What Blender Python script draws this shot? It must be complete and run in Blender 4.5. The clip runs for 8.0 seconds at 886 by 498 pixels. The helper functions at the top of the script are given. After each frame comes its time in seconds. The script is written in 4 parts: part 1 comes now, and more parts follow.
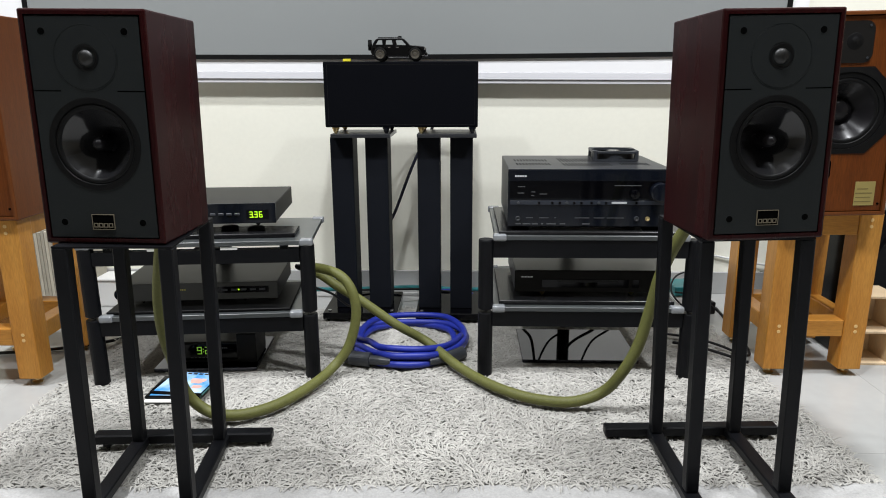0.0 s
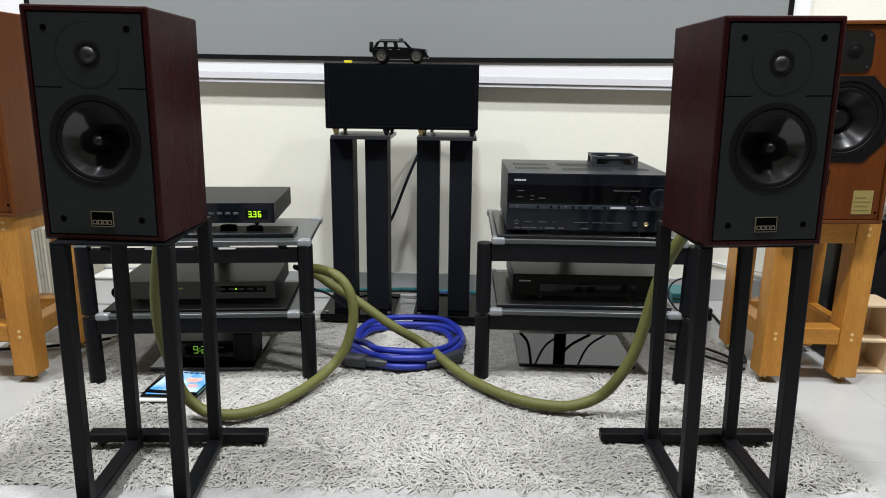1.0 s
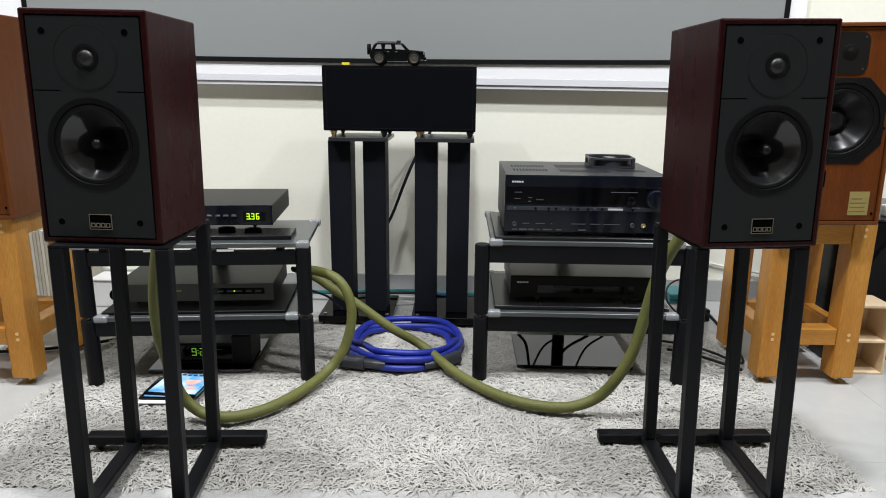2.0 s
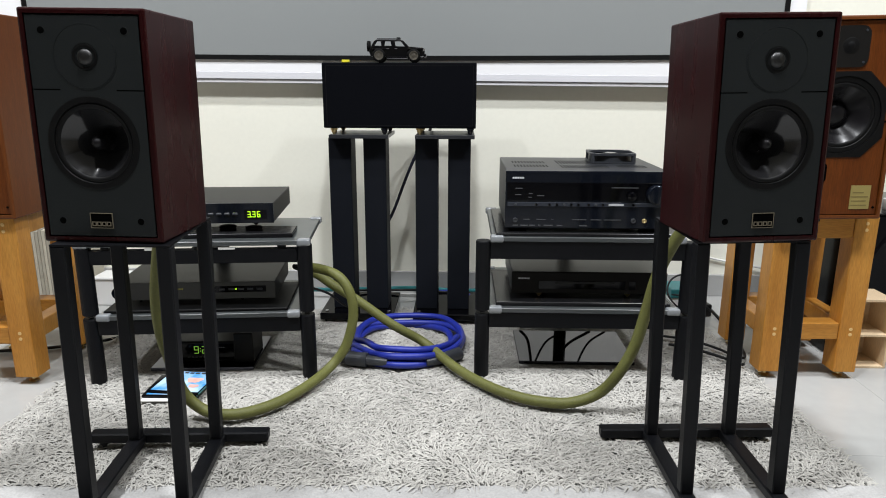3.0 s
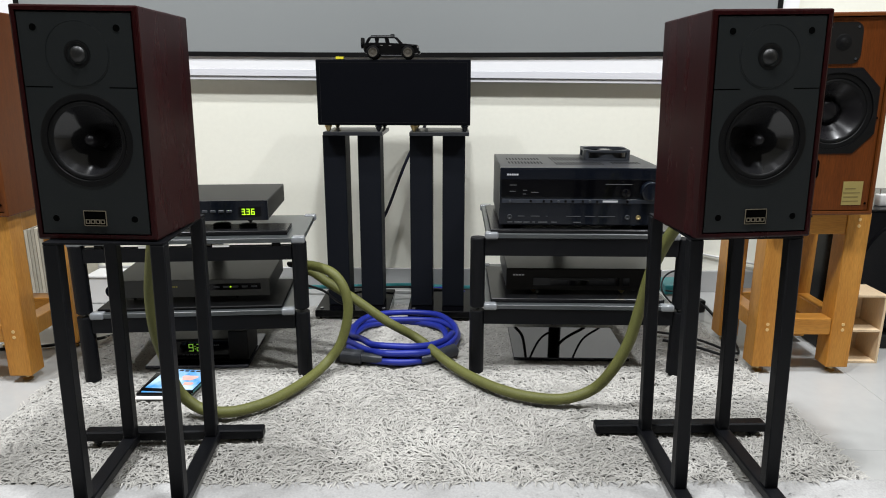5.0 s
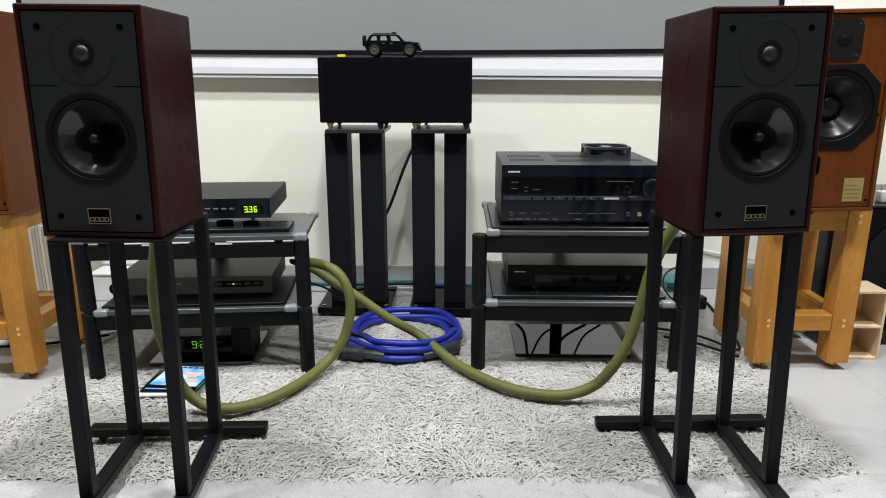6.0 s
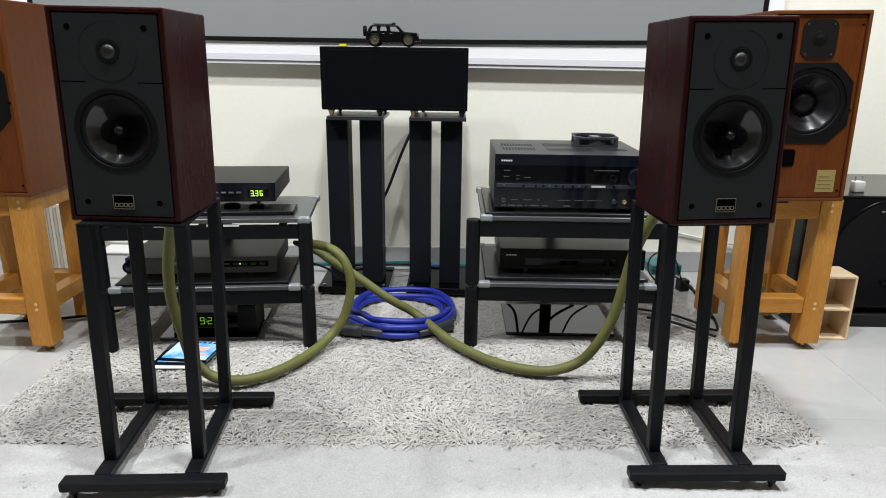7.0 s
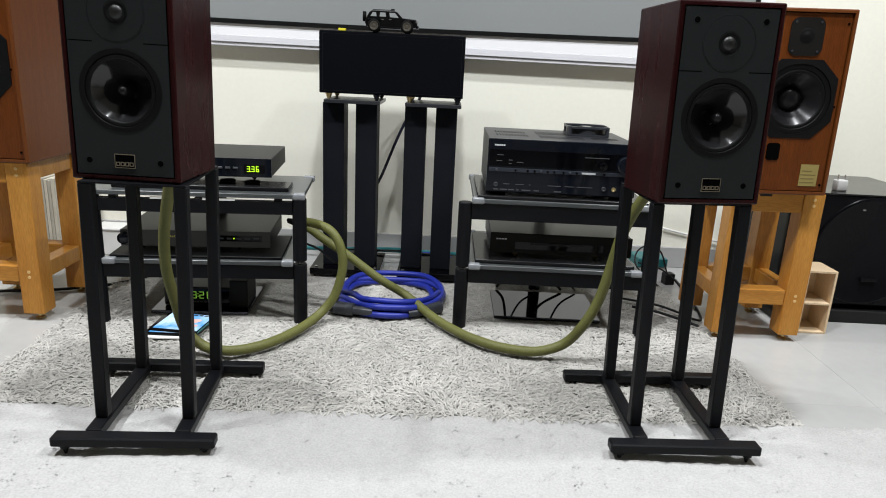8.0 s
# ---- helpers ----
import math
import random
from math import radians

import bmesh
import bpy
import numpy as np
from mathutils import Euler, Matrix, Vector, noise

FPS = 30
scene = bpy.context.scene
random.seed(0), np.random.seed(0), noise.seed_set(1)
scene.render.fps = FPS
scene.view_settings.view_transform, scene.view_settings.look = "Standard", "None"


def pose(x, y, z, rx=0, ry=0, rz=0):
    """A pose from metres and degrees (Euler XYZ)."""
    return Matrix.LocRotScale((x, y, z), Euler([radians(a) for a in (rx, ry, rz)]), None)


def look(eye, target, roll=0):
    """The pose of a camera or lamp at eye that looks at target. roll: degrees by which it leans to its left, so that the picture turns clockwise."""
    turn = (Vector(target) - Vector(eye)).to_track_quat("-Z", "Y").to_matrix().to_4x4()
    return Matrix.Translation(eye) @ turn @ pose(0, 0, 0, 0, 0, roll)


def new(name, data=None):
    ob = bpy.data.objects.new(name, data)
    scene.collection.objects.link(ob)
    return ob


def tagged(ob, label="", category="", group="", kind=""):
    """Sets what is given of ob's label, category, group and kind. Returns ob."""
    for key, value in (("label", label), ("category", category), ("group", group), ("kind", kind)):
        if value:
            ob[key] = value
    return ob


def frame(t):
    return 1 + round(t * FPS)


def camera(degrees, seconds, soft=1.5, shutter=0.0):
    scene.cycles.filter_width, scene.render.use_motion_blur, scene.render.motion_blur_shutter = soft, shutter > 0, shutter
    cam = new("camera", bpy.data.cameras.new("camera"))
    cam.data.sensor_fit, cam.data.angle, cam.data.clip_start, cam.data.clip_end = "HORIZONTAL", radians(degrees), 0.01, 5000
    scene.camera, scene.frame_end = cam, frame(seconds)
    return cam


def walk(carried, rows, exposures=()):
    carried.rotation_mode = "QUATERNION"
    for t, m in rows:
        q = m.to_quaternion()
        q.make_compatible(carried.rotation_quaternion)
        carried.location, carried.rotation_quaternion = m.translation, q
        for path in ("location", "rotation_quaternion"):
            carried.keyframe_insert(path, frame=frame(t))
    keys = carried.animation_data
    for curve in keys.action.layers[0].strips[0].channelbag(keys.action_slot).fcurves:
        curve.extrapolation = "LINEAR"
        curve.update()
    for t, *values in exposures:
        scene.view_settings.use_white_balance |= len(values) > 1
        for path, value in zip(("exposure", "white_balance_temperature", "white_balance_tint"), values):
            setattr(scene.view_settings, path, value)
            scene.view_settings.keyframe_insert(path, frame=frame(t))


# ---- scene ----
cam = camera(67.3, 8.0, soft=1.0)
PATH = [
    (0, (0.072, 0.246, 0.817), (0.009, 2.185, 0.329), -0.2),
    (0.5, (0.071, 0.246, 0.816), (0.013, 2.186, 0.333), 0.0),
    (1, (0.07, 0.245, 0.815), (0.014, 2.186, 0.337), 0.7),
    (1.5, (0.07, 0.243, 0.818), (0.02, 2.186, 0.346), 0.8),
    (3, (0.073, 0.241, 0.817), (0.017, 2.181, 0.333), 0.2),
    (3.5, (0.073, 0.24, 0.818), (0.026, 2.184, 0.347), 0.4),
    (4, (0.076, 0.241, 0.817), (0.034, 2.182, 0.339), 0.2),
    (4.5, (0.074, 0.24, 0.817), (0.035, 2.179, 0.33), 0.2),
    (6, (0.075, 0.232, 0.818), (0.028, 2.168, 0.318), 0.0),
    (6.5, (0.077, 0.202, 0.836), (0.033, 2.134, 0.322), 0.4),
    (7, (0.074, 0.133, 0.858), (0.044, 2.053, 0.297), 0.7),
    (7.2, (0.076, 0.116, 0.859), (0.042, 2.0, 0.284), 0.9),
    (7.5, (0.071, 0.082, 0.852), (0.042, 1.988, 0.248), 2.2),
    (7.7, (0.076, 0.0805, 0.826), (0.0515, 2.0, 0.2278), 3.4),
    (8, (0.07, 0.081, 0.801), (0.072, 2.005, 0.255), 2.8),
]
walk(cam, [(t, look(eye, target, roll)) for t, eye, target, roll in PATH])

# ---------- light ----------
world = bpy.data.worlds.new("world")
scene.world = world
world.use_nodes = True
world.node_tree.nodes["Background"].inputs[0].default_value = (0.9, 0.95, 1.0, 1)
world.node_tree.nodes["Background"].inputs[1].default_value = 0.1
scene.view_settings.exposure = 0.0


def ceiling_lamp(name, x, y, z, size, watts, colour=(1.0, 0.965, 0.9)):
    lamp = bpy.data.lights.new(name, "AREA")
    lamp.shape, lamp.size, lamp.size_y = "RECTANGLE", size[0], size[1]
    lamp.energy, lamp.color = watts, colour
    lamp.spread = math.radians(150)
    ob = new(name, lamp)
    ob.matrix_world = pose(x, y, z)
    return ob


ceiling_lamp("downlight_west", -1.30, 0.92, 2.94, (0.12, 0.12), 26, (0.94, 0.965, 1.0))
ceiling_lamp("downlight_east", 1.32, 0.92, 2.94, (0.12, 0.12), 26, (0.94, 0.965, 1.0))
ceiling_lamp("downlight_middle", 0.03, 1.05, 2.94, (0.12, 0.12), 43, (0.94, 0.965, 1.0))
ceiling_lamp("wall_downlight_west", -1.50, 1.60, 2.94, (0.12, 0.12), 37.5, (0.94, 0.965, 1.0))
ceiling_lamp("wall_downlight_east", 1.50, 1.62, 2.94, (0.12, 0.12), 37.5, (0.94, 0.965, 1.0))


# ---------- materials ----------
def material(name, colour, rough=0.5, metal=0.0, second=None, scale=6.0, stretch=(1, 1, 1), fine=0.0, fine_scale=400.0,
             amount=0.35, bump=0.0, bump_scale=300.0, emit=0.0, coat=0.0, spec=0.5, rough_var=0.0, island=None, objvar=0.0):
    m = bpy.data.materials.new(name)
    m.use_nodes = True
    nt = m.node_tree
    b = nt.nodes["Principled BSDF"]
    b.inputs["Roughness"].default_value = rough
    b.inputs["Metallic"].default_value = metal
    b.inputs["Coat Weight"].default_value = coat
    b.inputs["Specular IOR Level"].default_value = spec
    tc = nt.nodes.new("ShaderNodeTexCoord")
    mp = nt.nodes.new("ShaderNodeMapping")
    mp.inputs["Scale"].default_value = stretch
    nt.links.new(tc.outputs["Object"], mp.inputs["Vector"])
    n1 = nt.nodes.new("ShaderNodeTexNoise")
    n1.inputs["Scale"].default_value, n1.inputs["Detail"].default_value = scale, 6
    nt.links.new(mp.outputs[0], n1.inputs["Vector"])
    ramp = nt.nodes.new("ShaderNodeMapRange")
    ramp.inputs[1].default_value, ramp.inputs[2].default_value = 0.5 - amount, 0.5 + amount
    nt.links.new(n1.outputs["Fac"], ramp.inputs[0])
    mix = nt.nodes.new("ShaderNodeMix")
    mix.data_type = "RGBA"
    second = second or tuple(c * 0.8 for c in colour)
    mix.inputs[6].default_value, mix.inputs[7].default_value = (*colour, 1), (*second, 1)
    nt.links.new(ramp.outputs[0], mix.inputs[0])
    out = mix.outputs[2]
    if fine:
        n2 = nt.nodes.new("ShaderNodeTexNoise")
        n2.inputs["Scale"].default_value, n2.inputs["Detail"].default_value = fine_scale, 3
        nt.links.new(mp.outputs[0], n2.inputs["Vector"])
        r2 = nt.nodes.new("ShaderNodeMapRange")
        r2.inputs[1].default_value, r2.inputs[2].default_value = 0.3, 0.7
        r2.inputs[3].default_value, r2.inputs[4].default_value = 1 - fine, 1 + fine
        nt.links.new(n2.outputs["Fac"], r2.inputs[0])
        mul = nt.nodes.new("ShaderNodeMix")
        mul.data_type, mul.blend_type = "RGBA", "MULTIPLY"
        mul.inputs[0].default_value = 1.0
        nt.links.new(out, mul.inputs[6])
        nt.links.new(r2.outputs[0], mul.inputs[7])
        out = mul.outputs[2]
    if island:
        geo = nt.nodes.new("ShaderNodeNewGeometry")
        r3 = nt.nodes.new("ShaderNodeMapRange")
        r3.inputs[3].default_value, r3.inputs[4].default_value = island
        nt.links.new(geo.outputs["Random Per Island"], r3.inputs[0])
        mul = nt.nodes.new("ShaderNodeMix")
        mul.data_type, mul.blend_type = "RGBA", "MULTIPLY"
        mul.inputs[0].default_value = 1.0
        nt.links.new(out, mul.inputs[6])
        nt.links.new(r3.outputs[0], mul.inputs[7])
        out = mul.outputs[2]
    if objvar:
        info = nt.nodes.new("ShaderNodeObjectInfo")
        r4 = nt.nodes.new("ShaderNodeMapRange")
        r4.inputs[3].default_value, r4.inputs[4].default_value = 1 - objvar, 1 + objvar
        nt.links.new(info.outputs["Random"], r4.inputs[0])
        mul = nt.nodes.new("ShaderNodeMix")
        mul.data_type, mul.blend_type = "RGBA", "MULTIPLY"
        mul.inputs[0].default_value = 1.0
        nt.links.new(out, mul.inputs[6])
        nt.links.new(r4.outputs[0], mul.inputs[7])
        out = mul.outputs[2]
    nt.links.new(out, b.inputs["Base Color"])
    if rough_var:
        r5 = nt.nodes.new("ShaderNodeMapRange")
        r5.inputs[3].default_value, r5.inputs[4].default_value = max(0.02, rough - rough_var), rough + rough_var
        nt.links.new(n1.outputs["Fac"], r5.inputs[0])
        nt.links.new(r5.outputs[0], b.inputs["Roughness"])
    if bump:
        n3 = nt.nodes.new("ShaderNodeTexNoise")
        n3.inputs["Scale"].default_value, n3.inputs["Detail"].default_value = bump_scale, 4
        nt.links.new(mp.outputs[0], n3.inputs["Vector"])
        bp = nt.nodes.new("ShaderNodeBump")
        bp.inputs["Strength"].default_value, bp.inputs["Distance"].default_value = bump, 0.001
        nt.links.new(n3.outputs["Fac"], bp.inputs["Height"])
        nt.links.new(bp.outputs[0], b.inputs["Normal"])
    if emit:
        b.inputs["Emission Color"].default_value = (*colour, 1)
        b.inputs["Emission Strength"].default_value = emit
    return m


M_WALL = material("cream_wall_paint", (0.88, 0.868, 0.765), 0.6, second=(0.855, 0.843, 0.74), scale=1.6, bump=0.12, bump_scale=160, fine=0.015, fine_scale=60)
M_CEIL = material("ceiling_paint", (0.78, 0.77, 0.725), 0.8)
# Tone of the unseen walls, darker than the cream one to lower bounce.
M_FARWALL = material("unseen_wall_tan", (0.55, 0.51, 0.42), 0.7, second=(0.51, 0.47, 0.385), scale=1.6)
M_SKIRT = material("grey_skirting_tile", (0.40, 0.40, 0.39), 0.25, second=(0.34, 0.34, 0.34), scale=9, fine=0.05)
M_TILE = material("polished_white_floor_tile", (0.385, 0.385, 0.374), 0.18, second=(0.415, 0.415, 0.403), scale=2.2, rough_var=0.05, fine=0.02, fine_scale=30, objvar=0.015)
M_GROUT = material("tile_grout", (0.37, 0.37, 0.36), 0.8)
M_BOARD = material("white_enamel_board", (0.90, 0.90, 0.91), 0.22, second=(0.87, 0.87, 0.89), scale=3)
M_TRIM = material("white_painted_trim", (0.72, 0.72, 0.755), 0.35, second=(0.68, 0.68, 0.715), scale=5)
M_SCREEN = material("grey_screen_fabric", (0.250, 0.262, 0.262), 0.85, second=(0.238, 0.250, 0.250), scale=1.2, fine=0.02, fine_scale=900, spec=0.2)
M_VELVET = material("black_velvet_border", (0.008, 0.008, 0.008), 0.95, spec=0.1)
M_MAHOG = material("dark_mahogany_veneer", (0.026, 0.0030, 0.0036), 0.28, second=(0.010, 0.0016, 0.0021), scale=5, stretch=(5, 5, 0.6), fine=0.22, fine_scale=70, bump=0.03, bump_scale=200, spec=0.2, rough_var=0.05)
M_BAFFLE = material("charcoal_painted_baffle", (0.0135, 0.0158, 0.0165), 0.5, second=(0.0118, 0.0138, 0.0145), spec=0.16, scale=14, fine=0.08, fine_scale=700, bump=0.15, bump_scale=900)
M_PLATE = material("matt_black_plate", (0.0075, 0.0068, 0.0062), 0.6, spec=0.12, fine=0.1, fine_scale=500)
M_RUBBER = material("black_rubber_surround", (0.0035, 0.0035, 0.0038), 0.5, spec=0.14)
M_CONE = material("glossy_black_polymer_cone", (0.010, 0.010, 0.011), 0.09, second=(0.013, 0.013, 0.014), scale=20, rough_var=0.015, spec=0.45)
M_PAPERCONE = material("doped_black_cone", (0.007, 0.0065, 0.0075), 0.26, second=(0.009, 0.0085, 0.0095), scale=30, rough_var=0.05, spec=0.16)
M_DARK = material("black_recess", (0.0012, 0.0012, 0.0012), 0.9, spec=0.02)
M_DOME = material("grey_metal_dome", (0.052, 0.052, 0.052), 0.48, metal=1.0)
M_BRASS = material("aged_brass", (0.62, 0.48, 0.24), 0.3, metal=1.0, second=(0.5, 0.38, 0.18), scale=60)
M_GOLDLINE = material("gold_print", (0.27, 0.235, 0.17), 0.4, metal=0.6)
M_STEEL = material("black_powder_coated_steel", (0.0030, 0.0033, 0.0045), 0.46, second=(0.0042, 0.0045, 0.0058), spec=0.16, scale=12, fine=0.15, fine_scale=500, bump=0.2, bump_scale=700)
M_COLUMN = material("blue_black_painted_steel", (0.0088, 0.0100, 0.0135), 0.5, second=(0.0074, 0.0085, 0.0115), spec=0.07, scale=12, fine=0.12, fine_scale=500, bump=0.15, bump_scale=700)
M_TEAK = material("orange_teak_veneer", (0.116, 0.031, 0.0046), 0.36, second=(0.076, 0.018, 0.0028), scale=7, stretch=(7, 7, 0.5), fine=0.25, fine_scale=80, bump=0.06, bump_scale=240, spec=0.22)
M_TEAKSIDE = material("brown_walnut_veneer_side", (0.125, 0.036, 0.0065), 0.42, second=(0.090, 0.024, 0.0042), scale=7, stretch=(7, 7, 0.5), fine=0.18, fine_scale=80, bump=0.06, bump_scale=240, spec=0.25)
M_PINE = material("varnished_honey_wood", (0.54, 0.262, 0.055), 0.28, second=(0.39, 0.155, 0.023), scale=4.5, amount=0.26, stretch=(5, 5, 0.7), fine=0.14, fine_scale=60, bump=0.05, bump_scale=200, spec=0.22)
M_PINE_H = material("varnished_honey_wood_rail", (0.52, 0.250, 0.051), 0.28, second=(0.36, 0.142, 0.021), scale=4.5, amount=0.26, stretch=(0.8, 5, 5), fine=0.14, fine_scale=60, bump=0.05, bump_scale=200, spec=0.22)
M_RAW = material("pale_raw_pine", (0.76, 0.60, 0.40), 0.6, second=(0.68, 0.50, 0.31), scale=8, stretch=(4, 4, 0.7), fine=0.08, fine_scale=80)
M_PLUG = material("pale_wood_plug", (0.75, 0.5, 0.2), 0.45)
M_CLOTH = material("black_grille_cloth", (0.0026, 0.0029, 0.0042), 0.95, second=(0.0032, 0.0035, 0.0050), scale=20, fine=0.25, fine_scale=1200, bump=0.3, bump_scale=1500, spec=0.04)
M_BLACKCAB = material("black_ash_cabinet", (0.005, 0.005, 0.0055), 0.45, spec=0.35, fine=0.2, fine_scale=200)
M_ALU = material("black_brushed_metal", (0.0036, 0.0050, 0.0084), 0.11, second=(0.0046, 0.0060, 0.0100), spec=0.32, scale=10, stretch=(0.6, 12, 12), fine=0.08, fine_scale=200)
M_ALUTOP = material("dark_grey_metal_cover", (0.018, 0.0195, 0.023), 0.34, second=(0.015, 0.0162, 0.019), scale=10, fine=0.06, fine_scale=400)
M_AMPTOP = material("dark_satin_amplifier_cover", (0.013, 0.0132, 0.012), 0.42, second=(0.011, 0.0112, 0.0102), scale=10, fine=0.06, fine_scale=400, spec=0.2)
M_GLOSSBLK = material("gloss_black_panel", (0.0018, 0.0018, 0.0026), 0.08, spec=0.16)
M_PRINT = material("pale_grey_print", (0.55, 0.56, 0.58), 0.5)
M_PRINTDIM = material("dim_grey_print", (0.075, 0.078, 0.082), 0.5)
M_SILVER = material("silver_button", (0.6, 0.6, 0.62), 0.25, metal=0.9)
M_LED = material("green_yellow_led", (0.55, 1.0, 0.02), 0.4, emit=0.9)
M_LED2 = material("green_led_digit", (0.42, 0.85, 0.10), 0.4, emit=0.28)
M_GOLDTXT = material("dim_gold_print", (0.42, 0.38, 0.06), 0.5)
M_CLEAR = material("clear_soft_plastic", (0.24, 0.25, 0.26), 0.2, second=(0.17, 0.18, 0.19), scale=60)
M_AMPFRONT = material("grey_olive_satin_metal", (0.022, 0.0225, 0.019), 0.4, second=(0.018, 0.0185, 0.0155), scale=10, fine=0.06, fine_scale=400)
M_SLAB = material("polished_black_slab", (0.005, 0.005, 0.006), 0.22, spec=0.18, second=(0.012, 0.012, 0.013), scale=60)
M_MIRROR = material("dark_mirror_glass_plate", (0.095, 0.097, 0.115), 0.04, metal=1.0, second=(0.088, 0.09, 0.107), scale=5)
M_OLIVE = material("olive_braided_sleeve", (0.122, 0.126, 0.028), 0.6, second=(0.094, 0.098, 0.021), scale=60, fine=0.35, fine_scale=900, bump=0.6, bump_scale=900)
M_BLUE = material("royal_blue_cable_jacket", (0.010, 0.024, 0.30), 0.45, second=(0.007, 0.017, 0.21), scale=40, fine=0.12, fine_scale=500, bump=0.25, bump_scale=700)
M_CABLE = material("black_cable_jacket", (0.006, 0.006, 0.0065), 0.5, spec=0.3)
M_NAVY = material("dark_blue_cable_jacket", (0.006, 0.008, 0.028), 0.5)
M_GREYPL = material("dark_grey_plastic", (0.03, 0.033, 0.040), 0.4, second=(0.024, 0.027, 0.032), scale=40)
M_TEAL = material("teal_plastic", (0.012, 0.115, 0.125), 0.4, second=(0.014, 0.15, 0.16), scale=12)
M_WHITEPL = material("white_plastic", (0.8, 0.8, 0.79), 0.35)
M_PAPER = material("white_paper", (0.8, 0.8, 0.78), 0.7, second=(0.7, 0.69, 0.66), scale=30)
M_LABEL = material("yellowed_foil_label", (0.34, 0.27, 0.09), 0.4, metal=0.3, second=(0.30, 0.235, 0.08), scale=40)
M_SLEEVE = material("aged_card_sleeve", (0.52, 0.49, 0.41), 0.7, second=(0.40, 0.37, 0.30), scale=30, objvar=0.25)
M_STRIP = material("blue_grey_satin_strip", (0.022, 0.026, 0.036), 0.22, second=(0.018, 0.022, 0.031), scale=10)
M_PINK = material("pink_printed_ink", (0.62, 0.30, 0.26), 0.2, second=(0.75, 0.55, 0.48), scale=40)
M_FADED = material("faded_brown_print", (0.16, 0.12, 0.035), 0.5)
M_YELLOW = material("yellow_sticker", (0.75, 0.66, 0.03), 0.5)
M_SUB = material("gloss_black_lacquer", (0.003, 0.003, 0.0045), 0.2, second=(0.004, 0.004, 0.0055), scale=5, rough_var=0.03, spec=0.12)
M_SUBTOP = material("satin_black_lacquer", (0.009, 0.009, 0.0105), 0.22, rough_var=0.05)
M_TYRE = material("toy_tyre_rubber", (0.003, 0.003, 0.003), 0.7, spec=0.1)
M_RIM = material("toy_grey_rim", (0.17, 0.155, 0.13), 0.4, metal=0.8)
M_TOY = material("black_toy_paint", (0.002, 0.002, 0.0024), 0.3, spec=0.2)
M_TOYGLASS = material("pale_toy_window", (0.27, 0.285, 0.285), 0.2)
M_COVERBLUE = material("blue_printed_cover", (0.06, 0.28, 0.62), 0.15, second=(0.55, 0.72, 0.85), scale=14, amount=0.12)
M_PILE = material("grey_shag_pile", (0.495, 0.479, 0.444), 0.85, second=(0.385, 0.372, 0.343), scale=3.2, amount=0.2, fine=0.06, fine_scale=40, island=(0.80, 1.12), spec=0.15)
# Darker than the pile: shade between the strands is put into this colour.
M_PILEBASE = material("grey_rug_backing_gap_shade", (0.215, 0.208, 0.193), 0.95, second=(0.155, 0.150, 0.139), scale=40, fine=0.1, fine_scale=150, spec=0.1)
M_WPILE = material("white_soft_pile", (0.405, 0.400, 0.391), 0.85, second=(0.365, 0.360, 0.351), scale=4, amount=0.2, fine=0.06, fine_scale=60, island=(0.9, 1.06), spec=0.15)
M_WBASE = material("white_rug_backing", (0.405, 0.400, 0.391), 0.95, second=(0.365, 0.360, 0.351), scale=30, fine=0.1, fine_scale=200, spec=0.1)


def glass_material():
    m = bpy.data.materials.new("smoked_glass_shelf")
    m.use_nodes = True
    b = m.node_tree.nodes["Principled BSDF"]
    b.inputs["Base Color"].default_value = (0.17, 0.185, 0.19, 1)
    b.inputs["Roughness"].default_value = 0.3
    b.inputs["Transmission Weight"].default_value = 0.75
    b.inputs["IOR"].default_value = 1.5
    return m


M_GLASS = glass_material()


# ---------- mesh helpers ----------
def part(name, bm, mat, parent=None, label="", smooth=False):
    me = bpy.data.meshes.new(name)
    bm.to_mesh(me)
    bm.free()
    me.materials.append(mat)
    if smooth:
        for p in me.polygons:
            p.use_smooth = True
    ob = new(name, me)
    if parent is not None:
        ob.parent = parent
    if label:
        tagged(ob, label)
    return ob


def thing(name, m, label, category, group="", kind=""):
    ob = new(name)
    ob.empty_display_size = 0.05
    ob.matrix_world = m
    return tagged(ob, label, category, group, kind)


def box(x0, x1, y0, y1, z0, z1, bevel=0.0, seg=2, bm=None):
    bm = bm or bmesh.new()
    made = bmesh.ops.create_cube(bm, size=1.0, matrix=Matrix.LocRotScale(((x0 + x1) / 2, (y0 + y1) / 2, (z0 + z1) / 2), None, (x1 - x0, y1 - y0, z1 - z0)))
    if bevel:
        edges = list({e for v in made["verts"] for e in v.link_edges})
        bmesh.ops.bevel(bm, geom=edges, offset=bevel, segments=seg, profile=0.5, affect="EDGES")
    return bm


